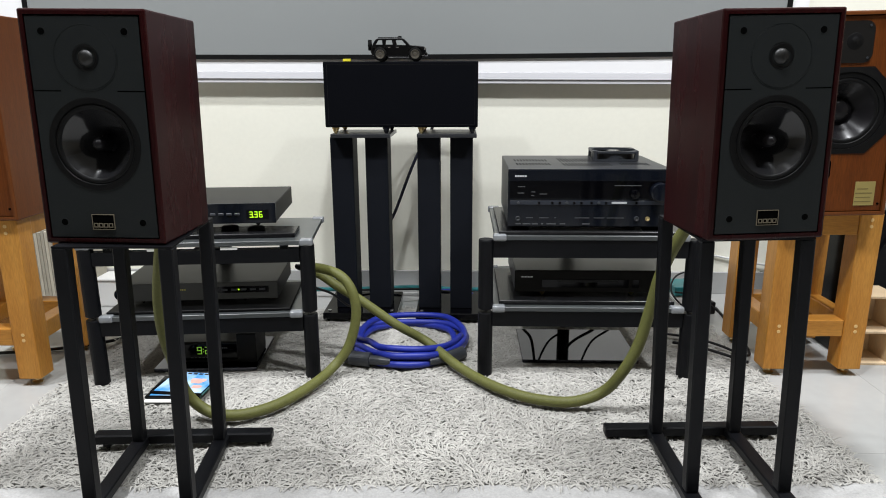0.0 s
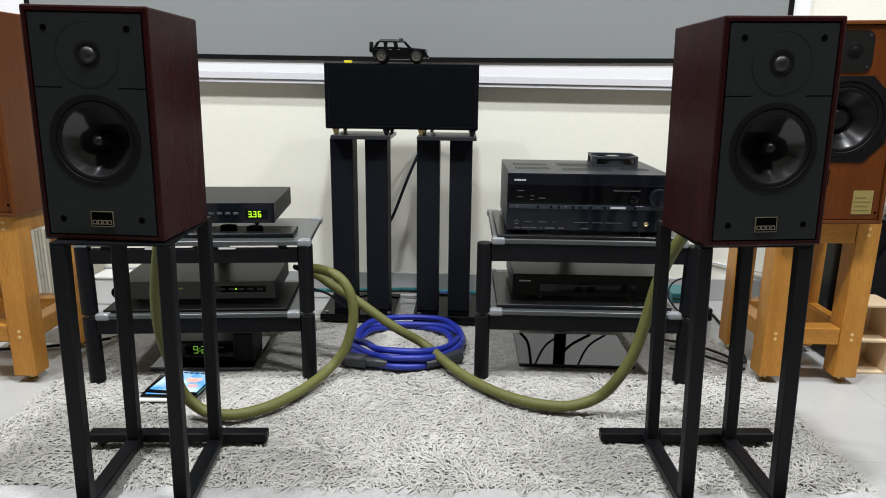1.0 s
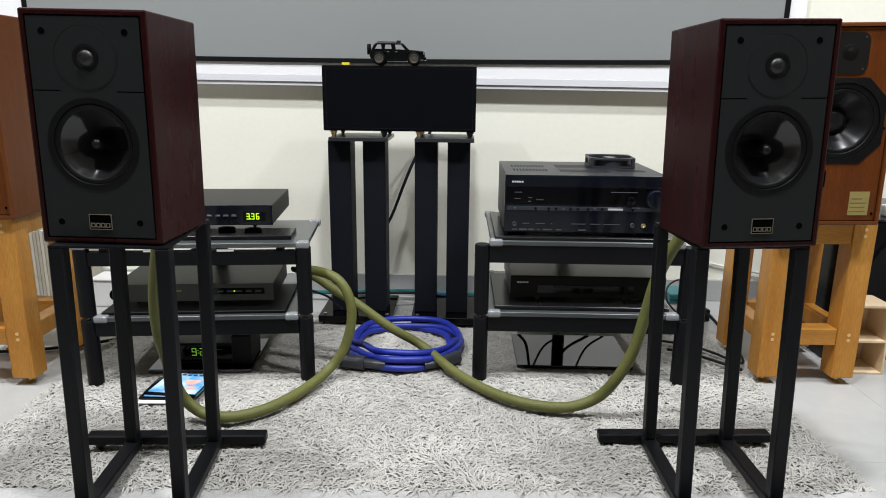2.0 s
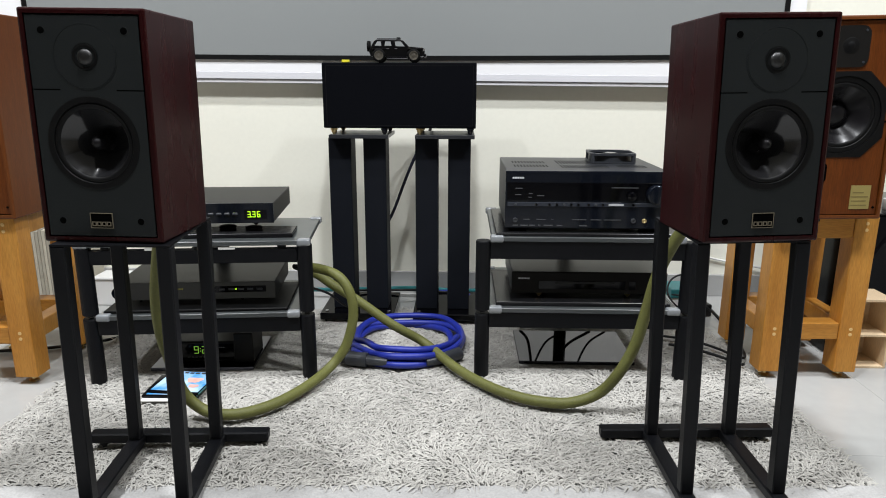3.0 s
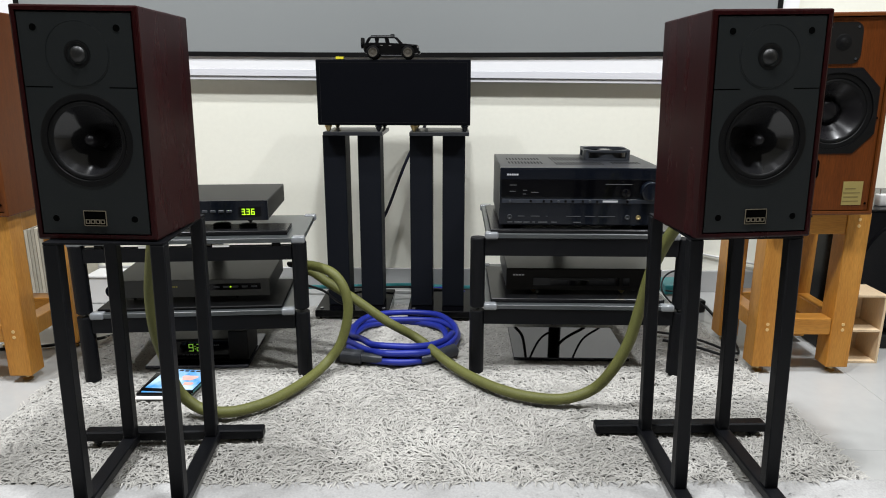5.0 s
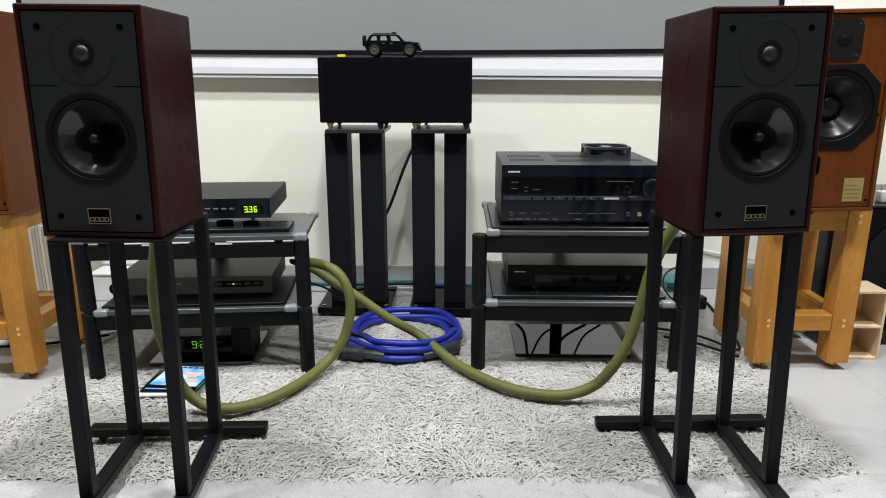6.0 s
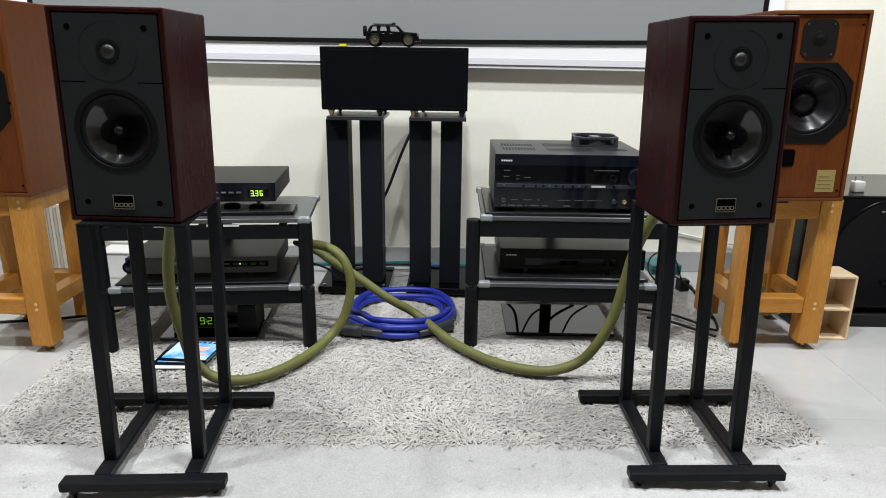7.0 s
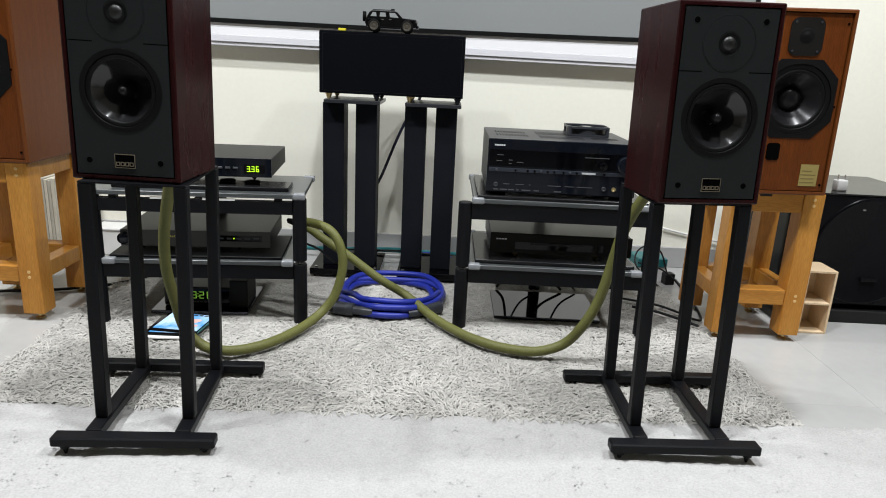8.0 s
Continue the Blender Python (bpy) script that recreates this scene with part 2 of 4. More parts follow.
def lathe(profile, n=40, axis="y", origin=(0, 0, 0), bm=None):
    """Turns (radius, along) points round an axis through origin."""
    bm = bm or bmesh.new()
    o = Vector(origin)
    rings = []
    for r, a in profile:
        if r < 1e-6:
            p = {"x": (a, 0, 0), "y": (0, a, 0), "z": (0, 0, a)}[axis]
            rings.append([bm.verts.new(o + Vector(p))])
            continue
        ring = []
        for i in range(n):
            c, s = r * math.cos(math.tau * i / n), r * math.sin(math.tau * i / n)
            p = {"x": (a, c, s), "y": (c, a, s), "z": (c, s, a)}[axis]
            ring.append(bm.verts.new(o + Vector(p)))
        rings.append(ring)
    for a, b in zip(rings, rings[1:]):
        for i in range(n):
            j = (i + 1) % n
            if len(a) == 1 and len(b) == 1:
                continue
            if len(a) == 1:
                bm.faces.new((a[0], b[i], b[j]))
            elif len(b) == 1:
                bm.faces.new((a[i], b[0], a[j]))
            else:
                bm.faces.new((a[i], b[i], b[j], a[j]))
    bmesh.ops.recalc_face_normals(bm, faces=bm.faces)
    return bm


def rod(p, q, r, n=16, r2=None, bm=None):
    """A closed round bar from p to q."""
    bm = bm or bmesh.new()
    p, q = Vector(p), Vector(q)
    d = q - p
    m = Matrix.Translation((p + q) / 2) @ d.to_track_quat("Z", "Y").to_matrix().to_4x4()
    bmesh.ops.create_cone(bm, cap_ends=True, segments=n, radius1=r, radius2=r if r2 is None else r2, depth=d.length, matrix=m)
    return bm


def smooth_path(points, steps=8):
    pts = [Vector(p) for p in points]
    pts = [pts[0] * 2 - pts[1]] + pts + [pts[-1] * 2 - pts[-2]]
    out = []
    for i in range(1, len(pts) - 2):
        a, b, c, d = pts[i - 1:i + 3]
        for k in range(steps):
            t = k / steps
            out.append(0.5 * (2 * b + (c - a) * t + (2 * a - 5 * b + 4 * c - d) * t * t + (3 * b - a - 3 * c + d) * t ** 3))
    out.append(pts[-2])
    return out


def sweep(points, r, n=14, steps=8, bm=None):
    """A round tube along a smooth path."""
    bm = bm or bmesh.new()
    path = smooth_path(points, steps)
    rings = []
    up = Vector((0.12, 0.05, 1)).normalized()
    for i, p in enumerate(path):
        d = (path[min(i + 1, len(path) - 1)] - path[max(i - 1, 0)]).normalized()
        side = d.cross(up)
        if side.length < 1e-3:
            side = Vector((1, 0, 0))
        side.normalize()
        up = side.cross(d).normalized()
        rings.append([bm.verts.new(p + r * (math.cos(math.tau * k / n) * side + math.sin(math.tau * k / n) * up)) for k in range(n)])
    for a, b in zip(rings, rings[1:]):
        for k in range(n):
            j = (k + 1) % n
            bm.faces.new((a[k], a[j], b[j], b[k]))
    bm.faces.new(rings[0][::-1])
    bm.faces.new(rings[-1])
    bmesh.ops.recalc_face_normals(bm, faces=bm.faces)
    return bm


def holed(bm, x0, x1, z0, z1, cx, cz, r, y, n=64):
    """A flat rectangle facing -y with a round hole."""
    inner, outer = [], []
    for i in range(n):
        a = math.tau * i / n
        c, s = math.cos(a), math.sin(a)
        inner.append(Vector((cx + r * c, y, cz + r * s)))
        k = min(((x1 - cx) if c > 0 else (x0 - cx)) / c if abs(c) > 1e-9 else 1e9, ((z1 - cz) if s > 0 else (z0 - cz)) / s if abs(s) > 1e-9 else 1e9)
        outer.append(Vector((cx + k * c, y, cz + k * s)))
    for corner in ((x0, z0), (x0, z1), (x1, z0), (x1, z1)):
        v = Vector((corner[0], y, corner[1]))
        i = min(range(n), key=lambda q: (outer[q] - v).length)
        outer[i] = v
    vi, vo = [bm.verts.new(p) for p in inner], [bm.verts.new(p) for p in outer]
    back = [bm.verts.new(p + Vector((0, 0.012, 0))) for p in inner]
    for i in range(n):
        j = (i + 1) % n
        bm.faces.new((vi[i], vi[j], vo[j], vo[i]))
        bm.faces.new((vi[i], back[i], back[j], vi[j]))
    return bm


def flat(points, y, bm=None):
    bm = bm or bmesh.new()
    bm.faces.new([bm.verts.new((x, y, z)) for x, z in points])
    return bm


SEGMENTS = {"0": "abcdef", "1": "bc", "2": "abged", "3": "abgcd", "4": "fgbc", "6": "afgedc", "7": "abc", "8": "abcdefg", "9": "abcdfg"}


def digit(char, x, y, z, w, h, t):
    """One seven-segment figure facing -y, its lower left corner at x, z."""
    bm = bmesh.new()
    bars = {"a": (x, x + w, z + h - t, z + h), "g": (x, x + w, z + h / 2 - t / 2, z + h / 2 + t / 2), "d": (x, x + w, z, z + t),
            "f": (x, x + t, z + h / 2, z + h), "b": (x + w - t, x + w, z + h / 2, z + h), "e": (x, x + t, z, z + h / 2), "c": (x + w - t, x + w, z, z + h / 2)}
    for k in SEGMENTS[char]:
        a, b, c, d = bars[k]
        box(a, b, y, y + 0.001, c, d, bm=bm)
    return bm


# ---------- the room ----------
WALL_Y = 2.80
wall = part("wall_north", box(-3.6, 3.6, WALL_Y, WALL_Y + 0.15, 0, 2.95), M_WALL)
tagged(wall, "cream painted plaster wall behind the equipment", "wall", kind="structure")
# Walls out of view, added to close the room; tan tone lowers bounce fill.
for nm, b in (("wall_west", (-3.75, -3.6, -5.0, WALL_Y + 0.15)), ("wall_east", (3.6, 3.75, -5.0, WALL_Y + 0.15)), ("wall_south", (-3.75, 3.75, -5.15, -5.0))):
    tagged(part(nm, box(*b, 0, 2.95), M_FARWALL), "plain tan wall out of view, added to set the bounce light", "wall", kind="structure")
tagged(part("ceiling", box(-3.75, 3.75, -5.15, WALL_Y + 0.15, 2.95, 3.05), M_CEIL), "plain off-white ceiling", "ceiling", kind="structure")
floor = part("floor", box(-3.75, 3.75, -5.15, WALL_Y + 0.15, -0.08, -0.004), M_GROUT)
tagged(floor, "polished white floor tiles with thin joints", "floor", kind="structure")
skirting = part("baseboard", box(-3.6, 3.6, WALL_Y - 0.012, WALL_Y - 0.0005, 0, 0.088, 0.002, 1), M_SKIRT)
tagged(skirting, "grey tiled skirting along the wall", "baseboard", kind="structure")

# ---------- projection screen and white board ----------
board = thing("wall_board", pose(0, WALL_Y, 0.796, 0, 0.4, 0), "wide white enamel wall board behind the screen", "wall board")
part("panel", box(-1.66, 1.273, -0.0505, -0.002, 0.054, 1.6, 0.0006), M_BOARD, board)
part("lower_trim", box(-1.66, 1.273, -0.052, -0.002, 0.029, 0.0538, 0.0012, 2), M_TRIM, board, "grey-white rounded lower trim")
part("lower_lip", box(-1.66, 1.273, -0.046, -0.002, 0.014, 0.0285, 0.002, 1), M_TRIM, board)
screen = thing("projection_screen", pose(-0.156, 2.743, 0.8960), "grey projection screen with a thin black border", "screen")


def screen_sheet():
    bm = bmesh.new()
    n = 40
    rows = []
    for i in range(n + 1):
        x = -1.362 + 2.724 * i / n
        sag = 0.010 * (x / 1.362) ** 2
        rows.append([bm.verts.new((x, 0.003, 0.016 + sag)), bm.verts.new((x, 0.003, 1.55))])
    for a, b in zip(rows, rows[1:]):
        bm.faces.new((a[0], b[0], b[1], a[1]))
    return bm


def screen_bar():
    bm = bmesh.new()
    n = 40
    prev = None
    for i in range(n + 1):
        x = -1.368 + 2.736 * i / n
        sag = 0.010 * (x / 1.368) ** 2
        ring = [bm.verts.new((x, y, z + sag)) for y, z in ((-0.002, 0), (0.005, 0), (0.005, 0.0165), (-0.002, 0.0165))]
        if prev:
            for k in range(4):
                bm.faces.new((prev[k], prev[(k + 1) % 4], ring[(k + 1) % 4], ring[k]))
        else:
            bm.faces.new(ring)
        prev = ring
    bm.faces.new(prev[::-1])
    bmesh.ops.recalc_face_normals(bm, faces=bm.faces)
    return bm


part("sheet", screen_sheet(), M_SCREEN, screen)
part("lower_border", screen_bar(), M_VELVET, screen, "black weighted lower border")
for sx in (-1, 1):
    part("side_border", box(sx * 1.362 - 0.008, sx * 1.362 + 0.008, -0.003, 0.005, 0.012, 1.55), M_VELVET, screen)


# ---------- two-way loudspeakers on steel stands ----------
def driver(parent, cx, cz, y, r_frame, r_cone, depth, r_plug, name="woofer", plug=True):
    body = part(name, lathe([(r_frame, y + 0.004), (r_frame, y - 0.0006), (r_frame * 0.985, y - 0.0010), (r_cone * 1.06, y - 0.0010), (r_cone * 1.03, y + 0.002)], 64, origin=(cx, 0, cz)), M_RUBBER, parent, "black driver with a glossy cone")
    part("surround", lathe([(r_cone * 1.05, y + 0.002), (r_cone * 1.0, y - 0.0005), (r_cone * 0.95, y - 0.001), (r_cone * 0.9, y + 0.003)], 64, origin=(cx, 0, cz)), M_RUBBER, body, "black rubber roll surround", True)
    prof = [(r_cone * 0.91, y + 0.003)]
    for k in range(1, 9):
        f = k / 8
        prof.append((r_cone * 0.91 * (1 - f) + r_plug * 1.25 * f, y + 0.003 + depth * (f ** 0.95)))
    part("cone", lathe(prof, 64, origin=(cx, 0, cz)), M_CONE if plug else M_PAPERCONE, body, "shiny black cone", True)
    if plug:
        part("phase_plug", lathe([(r_plug * 1.25, y + 0.004 + depth), (r_plug * 0.95, y + depth * 0.9), (r_plug * 0.9, y + depth * 0.45), (r_plug * 0.7, y + depth * 0.2), (r_plug * 0.35, y + depth * 0.08), (0, y + depth * 0.05)], 32, origin=(cx, 0, cz)), M_PAPERCONE, body, "rounded black centre plug", True)
    else:
        part("dust_cap", lathe([(r_plug * 1.3, y + 0.002 + depth), (r_plug * 1.1, y + depth * 0.8), (r_plug * 0.6, y + depth * 0.62), (0, y + depth * 0.55)], 32, origin=(cx, 0, cz)), M_PAPERCONE, body, smooth=True)
    return body


def frame_front(bm, x0, x1, z0, z1, y0, y1, wall_t, back):
    """An open-fronted cabinet shell: four boards and a back, chamfered outer edges."""
    box(x0, x1, y0, y1, z0, z1, 0.0035, 2, bm)
    bm.faces.ensure_lookup_table()
    front = min((f for f in bm.faces if f.normal.y < -0.9), key=lambda f: f.calc_center_median().y)
    bmesh.ops.inset_region(bm, faces=[front], thickness=wall_t - 0.0035, depth=0.0)
    bmesh.ops.inset_region(bm, faces=[front], thickness=0.00002, depth=0.0)
    bmesh.ops.translate(bm, verts=front.verts, vec=(0, back, 0))
    return bm


def bookshelf_speaker(m, label):
    sp = thing("loudspeaker", m, label, "loudspeaker", "pair of two-way loudspeakers")
    w, h, d = 0.1030, 0.382, 0.202
    shell = frame_front(bmesh.new(), -w, w, 0, h, 0, d, 0.0115, 0.06)
    part("cabinet", shell, M_MAHOG, sp, "dark red mahogany veneered cabinet")
    bw = w - 0.0118
    bm = bmesh.new()
    yb = 0.0008
    z0, z1 = 0.0118, h - 0.0118
    holed(bm, -bw, bw, 0.085, 0.2535, 0, 0.1685, 0.0745, yb)
    flat([(-bw, z0), (bw, z0), (bw, 0.085), (-bw, 0.085)], yb, bm)
    flat([(-bw, 0.2555), (bw, 0.2555), (bw, z1), (-bw, z1)], yb, bm)
    flat([(-0.046, 0.2535), (0.046, 0.2535), (0.046, 0.2555), (-0.046, 0.2555)], yb, bm)
    bmesh.ops.remove_doubles(bm, verts=bm.verts, dist=1e-5)
    baffle = part("baffle", bm, M_BAFFLE, sp, "charcoal grey moulded baffle")
    for a, b in ((-bw, -0.0462), (0.0462, bw)):
        part("groove", box(a, b, yb + 0.0012, yb + 0.004, 0.253, 0.256), M_DARK, baffle)
    driver(sp, 0, 0.1685, yb, 0.0765, 0.0630, 0.043, 0.0130)
    tw = part("tweeter", lathe([(0.0525, yb + 0.0005), (0.0522, yb - 0.0004), (0.0512, yb - 0.0004), (0.0508, yb + 0.0003), (0.0502, yb + 0.0003), (0.0498, yb - 0.0005), (0.022, yb - 0.0005), (0.019, yb + 0.002), (0.0145, yb + 0.003)], 56, origin=(0, 0, 0.3065)), M_BAFFLE, sp, "round charcoal tweeter plate")
    part("dome", lathe([(0.0135, yb + 0.002), (0.0122, yb - 0.0015), (0.009, yb - 0.004), (0.005, yb - 0.0054), (0, yb - 0.0058)], 28, origin=(0, 0, 0.3065)), M_DOME, tw, "grey metal dome", True)
    part("dome_ring", lathe([(0.0205, yb - 0.0007), (0.0190, yb - 0.0012), (0.0165, yb - 0.0010), (0.0142, yb + 0.001)], 32, origin=(0, 0, 0.3065)), M_RUBBER, tw, smooth=True)
    for x in (-0.067, 0.067):
        for z in (0.0375, 0.347):
            so = part("grille_socket", lathe([(0.0064, yb + 0.0005), (0.0064, yb - 0.0004), (0.0055, yb - 0.0005)], 20, origin=(x, 0, z)), M_BAFFLE, sp)
            part("socket_hole", lathe([(0.0056, yb - 0.0005), (0, yb - 0.0005)], 16, origin=(x, 0, z)), M_DARK, so, "black grille peg hole")
    badge = part("badge", box(-0.0185, 0.0185, yb - 0.0015, yb + 0.001, 0.026, 0.0508, 0.0005, 1), M_DARK, sp, "black badge with a gold rim")
    bm = bmesh.new()
    for a in ((-0.0192, 0.0192, 0.0253, 0.0262), (-0.0192, 0.0192, 0.0506, 0.0515), (-0.0192, -0.0183, 0.0262, 0.0506), (0.0183, 0.0192, 0.0262, 0.0506)):
        box(a[0], a[1], yb - 0.002, yb, a[2], a[3], bm=bm)
    part("badge_rim", bm, M_GOLDLINE, badge)
    bm = bmesh.new()
    for i in range(4):
        x = -0.0165 + i * 0.0084
        for a in ((x, x + 0.0074, 0.0290, 0.0304), (x, x + 0.0074, 0.0352, 0.0366), (x, x + 0.0014, 0.0290, 0.0366), (x + 0.0060, x + 0.0074, 0.0290, 0.0366)):
            box(a[0], a[1], yb - 0.0022, yb - 0.001, a[2], a[3], bm=bm)
    part("badge_mark", bm, M_GOLDLINE, badge)
    return sp


def speaker_stand(m, label, back_half):
    """Origin on the floor below the middle of the front uprights."""
    st = thing("speaker_stand", m, label, "speaker stand", "pair of steel speaker stands")
    zb0, zb1, zt = 0.0295, 0.0505, 0.5450
    for x in (-0.0875, 0.0875):
        for y in (0.0125, 0.245):
            part("upright", box(x - 0.0125, x + 0.0125, y - 0.0125, y + 0.0125, zb1, zt, 0.002, 1), M_STEEL, st)
        part("side_bar", box(x - 0.0155, x + 0.0155, -0.043, 0.259, zb0, zb1 - 0.0005, 0.0025, 1), M_STEEL, st)
    part("front_bar", box(-0.158, 0.158, -0.076, -0.0435, zb0 - 0.002, zb1 - 0.002, 0.003, 1), M_STEEL, st)
    part("rear_bar", box(-back_half, back_half, 0.2595, 0.290, zb0 - 0.002, zb1, 0.003, 1), M_STEEL, st)
    part("top_plate", box(-0.099, 0.099, 0.0, 0.257, zt, zt + 0.0035), M_STEEL, st, "thin black steel top plate")
    for x, y in ((-0.135, -0.060), (0.135, -0.060), (-back_half + 0.026, 0.275), (back_half - 0.026, 0.275)):
        part("spike", lathe([(0, 0.003), (0.0025, 0.006), (0.0050, 0.014), (0.0055, 0.020), (0.010, 0.0202), (0.010, 0.0255), (0.007, 0.0257), (0.007, zb0 - 0.002), (0, zb0)], 14, "z", (x, y, 0)), M_STEEL, st, "black threaded spike")
    return st


bookshelf_speaker(pose(-0.540, 1.334, 0.5494, -0.4, 0.7, 0.3), "dark red mahogany bookshelf loudspeaker with charcoal baffle on a stand")
bookshelf_speaker(pose(0.595, 1.388, 0.5494, -1.2, -0.9, 5.3), "dark red mahogany bookshelf loudspeaker with charcoal baffle on a stand")
speaker_stand(pose(-0.5347, 1.316, 0, -0.2, 1.2, 5.5), "black square-tube steel speaker stand on spikes", 0.197)
speaker_stand(pose(0.6007, 1.385, 0, -1.3, -1.3, 0.5), "black square-tube steel speaker stand on spikes", 0.197)


# ---------- large vintage loudspeakers on wooden trestles ----------
def octagon_ring(cx, cz, a, cut, r, y):
    pts = [(cx - a + cut, cz - a), (cx + a - cut, cz - a), (cx + a, cz - a + cut), (cx + a, cz + a - cut), (cx + a - cut, cz + a), (cx - a + cut, cz + a), (cx - a, cz + a - cut), (cx - a, cz - a + cut)]
    bm = bmesh.new()
    n = 64
    inner, outer = [], []
    for i in range(n):
        t = math.tau * i / n
        c, s = math.cos(t), math.sin(t)
        lim = [a / abs(c) if abs(c) > 1e-9 else 1e9, a / abs(s) if abs(s) > 1e-9 else 1e9, (2 * a - cut) / (abs(c) + abs(s))]
        k = min(lim)
        inner.append((cx + r * c, cz + r * s))
        outer.append((cx + k * c, cz + k * s))
    f = [[bm.verts.new((x, y + dy, z)) for x, z in loop] for loop, dy in ((outer, 0.004), (outer, -0.002), (inner, -0.0035), (inner, 0.01))]
    for a_, b_ in zip(f, f[1:]):
        for i in range(n):
            j = (i + 1) % n
            bm.faces.new((a_[i], a_[j], b_[j], b_[i]))
    bmesh.ops.recalc_face_normals(bm, faces=bm.faces)
    return bm


def vintage_speaker(m, label, side):
    """Origin at the middle of the front's lower edge."""
    sp = thing("vintage_loudspeaker", m, label, "loudspeaker", "pair of vintage loudspeakers")
    w, h, d = 0.129, 0.507, 0.29
    part("cabinet", frame_front(bmesh.new(), -w, w, 0, h, 0, d, 0.012, 0.05), M_TEAKSIDE, sp, "brown wood veneered cabinet")
    bw, yb = w - 0.0123, 0.006
    bm = bmesh.new()
    cz = 0.268
    holed(bm, -bw, bw, 0.15, 0.385, 0, cz, 0.0965, yb)
    flat([(-bw, 0.0123), (bw, 0.0123), (bw, 0.15), (-bw, 0.15)], yb, bm)
    flat([(-bw, 0.385), (bw, 0.385), (bw, h - 0.0123), (-bw, h - 0.0123)], yb, bm)
    bmesh.ops.remove_doubles(bm, verts=bm.verts, dist=1e-5)
    part("baffle", bm, M_TEAK, sp, "orange-brown wooden front panel")
    part("shadow_gap", flat([(-w + 0.0119, 0.0119), (w - 0.0119, 0.0119), (w - 0.0119, h - 0.0119), (-w + 0.0119, h - 0.0119)], yb + 0.045), M_DARK, sp)
    part("woofer_frame", octagon_ring(0, cz, 0.107, 0.05, 0.0955, yb), M_RUBBER, sp, "black octagonal woofer frame")
    driver(sp, 0, cz, yb, 0.0955, 0.078, 0.035, 0.026, plug=False)
    bm = box(-0.046, 0.046, yb - 0.003, yb + 0.002, 0.384, 0.484)
    bmesh.ops.bevel(bm, geom=[e for e in bm.edges if abs((e.verts[0].co - e.verts[1].co).y) > 0.001], offset=0.022, segments=6, profile=0.5, affect="EDGES")
    tw = part("tweeter", bm, M_PLATE, sp, "black rounded tweeter plate")
    part("tweeter_dome", lathe([(0.02, yb - 0.003), (0.018, yb - 0.004), (0.013, yb - 0.003), (0.008, yb - 0.006), (0, yb - 0.0075)], 28, origin=(0, 0, 0.436)), M_RUBBER, tw, smooth=True)
    for x in (-0.034, 0.034):
        for z in (0.396, 0.472):
            part("screw", lathe([(0.003, yb - 0.003), (0.0028, yb - 0.0042), (0, yb - 0.0044)], 10, origin=(x, 0, z)), M_GREYPL, tw, "dark screw head")
    bm = box(min(side * -0.059, side * -0.022), max(side * -0.059, side * -0.022), yb - 0.002, yb + 0.002, 0.098, 0.146)
    bmesh.ops.bevel(bm, geom=[e for e in bm.edges if abs((e.verts[0].co - e.verts[1].co).y) > 0.001], offset=0.008, segments=4, profile=0.5, affect="EDGES")
    part("port", bm, M_DARK, sp, "black rounded port")
    lab = part("label_plate", box(side * 0.0725 - 0.0255, side * 0.0725 + 0.0255, yb - 0.0012, yb + 0.001, 0.026, 0.088), M_LABEL, sp, "yellowed foil label with faded print")
    for k, (a, b) in enumerate(((-0.018, 0.010), (-0.022, 0.022), (-0.020, 0.018), (-0.022, 0.020))):
        part("print_line", box(side * 0.0705 + a, side * 0.0705 + b, yb - 0.0016, yb - 0.0011, 0.068 - k * 0.011, 0.0705 - k * 0.011), M_FADED, lab)
    for z in (0.03, 0.25, 0.47):
        part("grille_peg", lathe([(0.003, yb), (0.003, yb - 0.002), (0, yb - 0.0022)], 10, origin=(0.109, 0, z)), M_DARK, sp)
    return sp


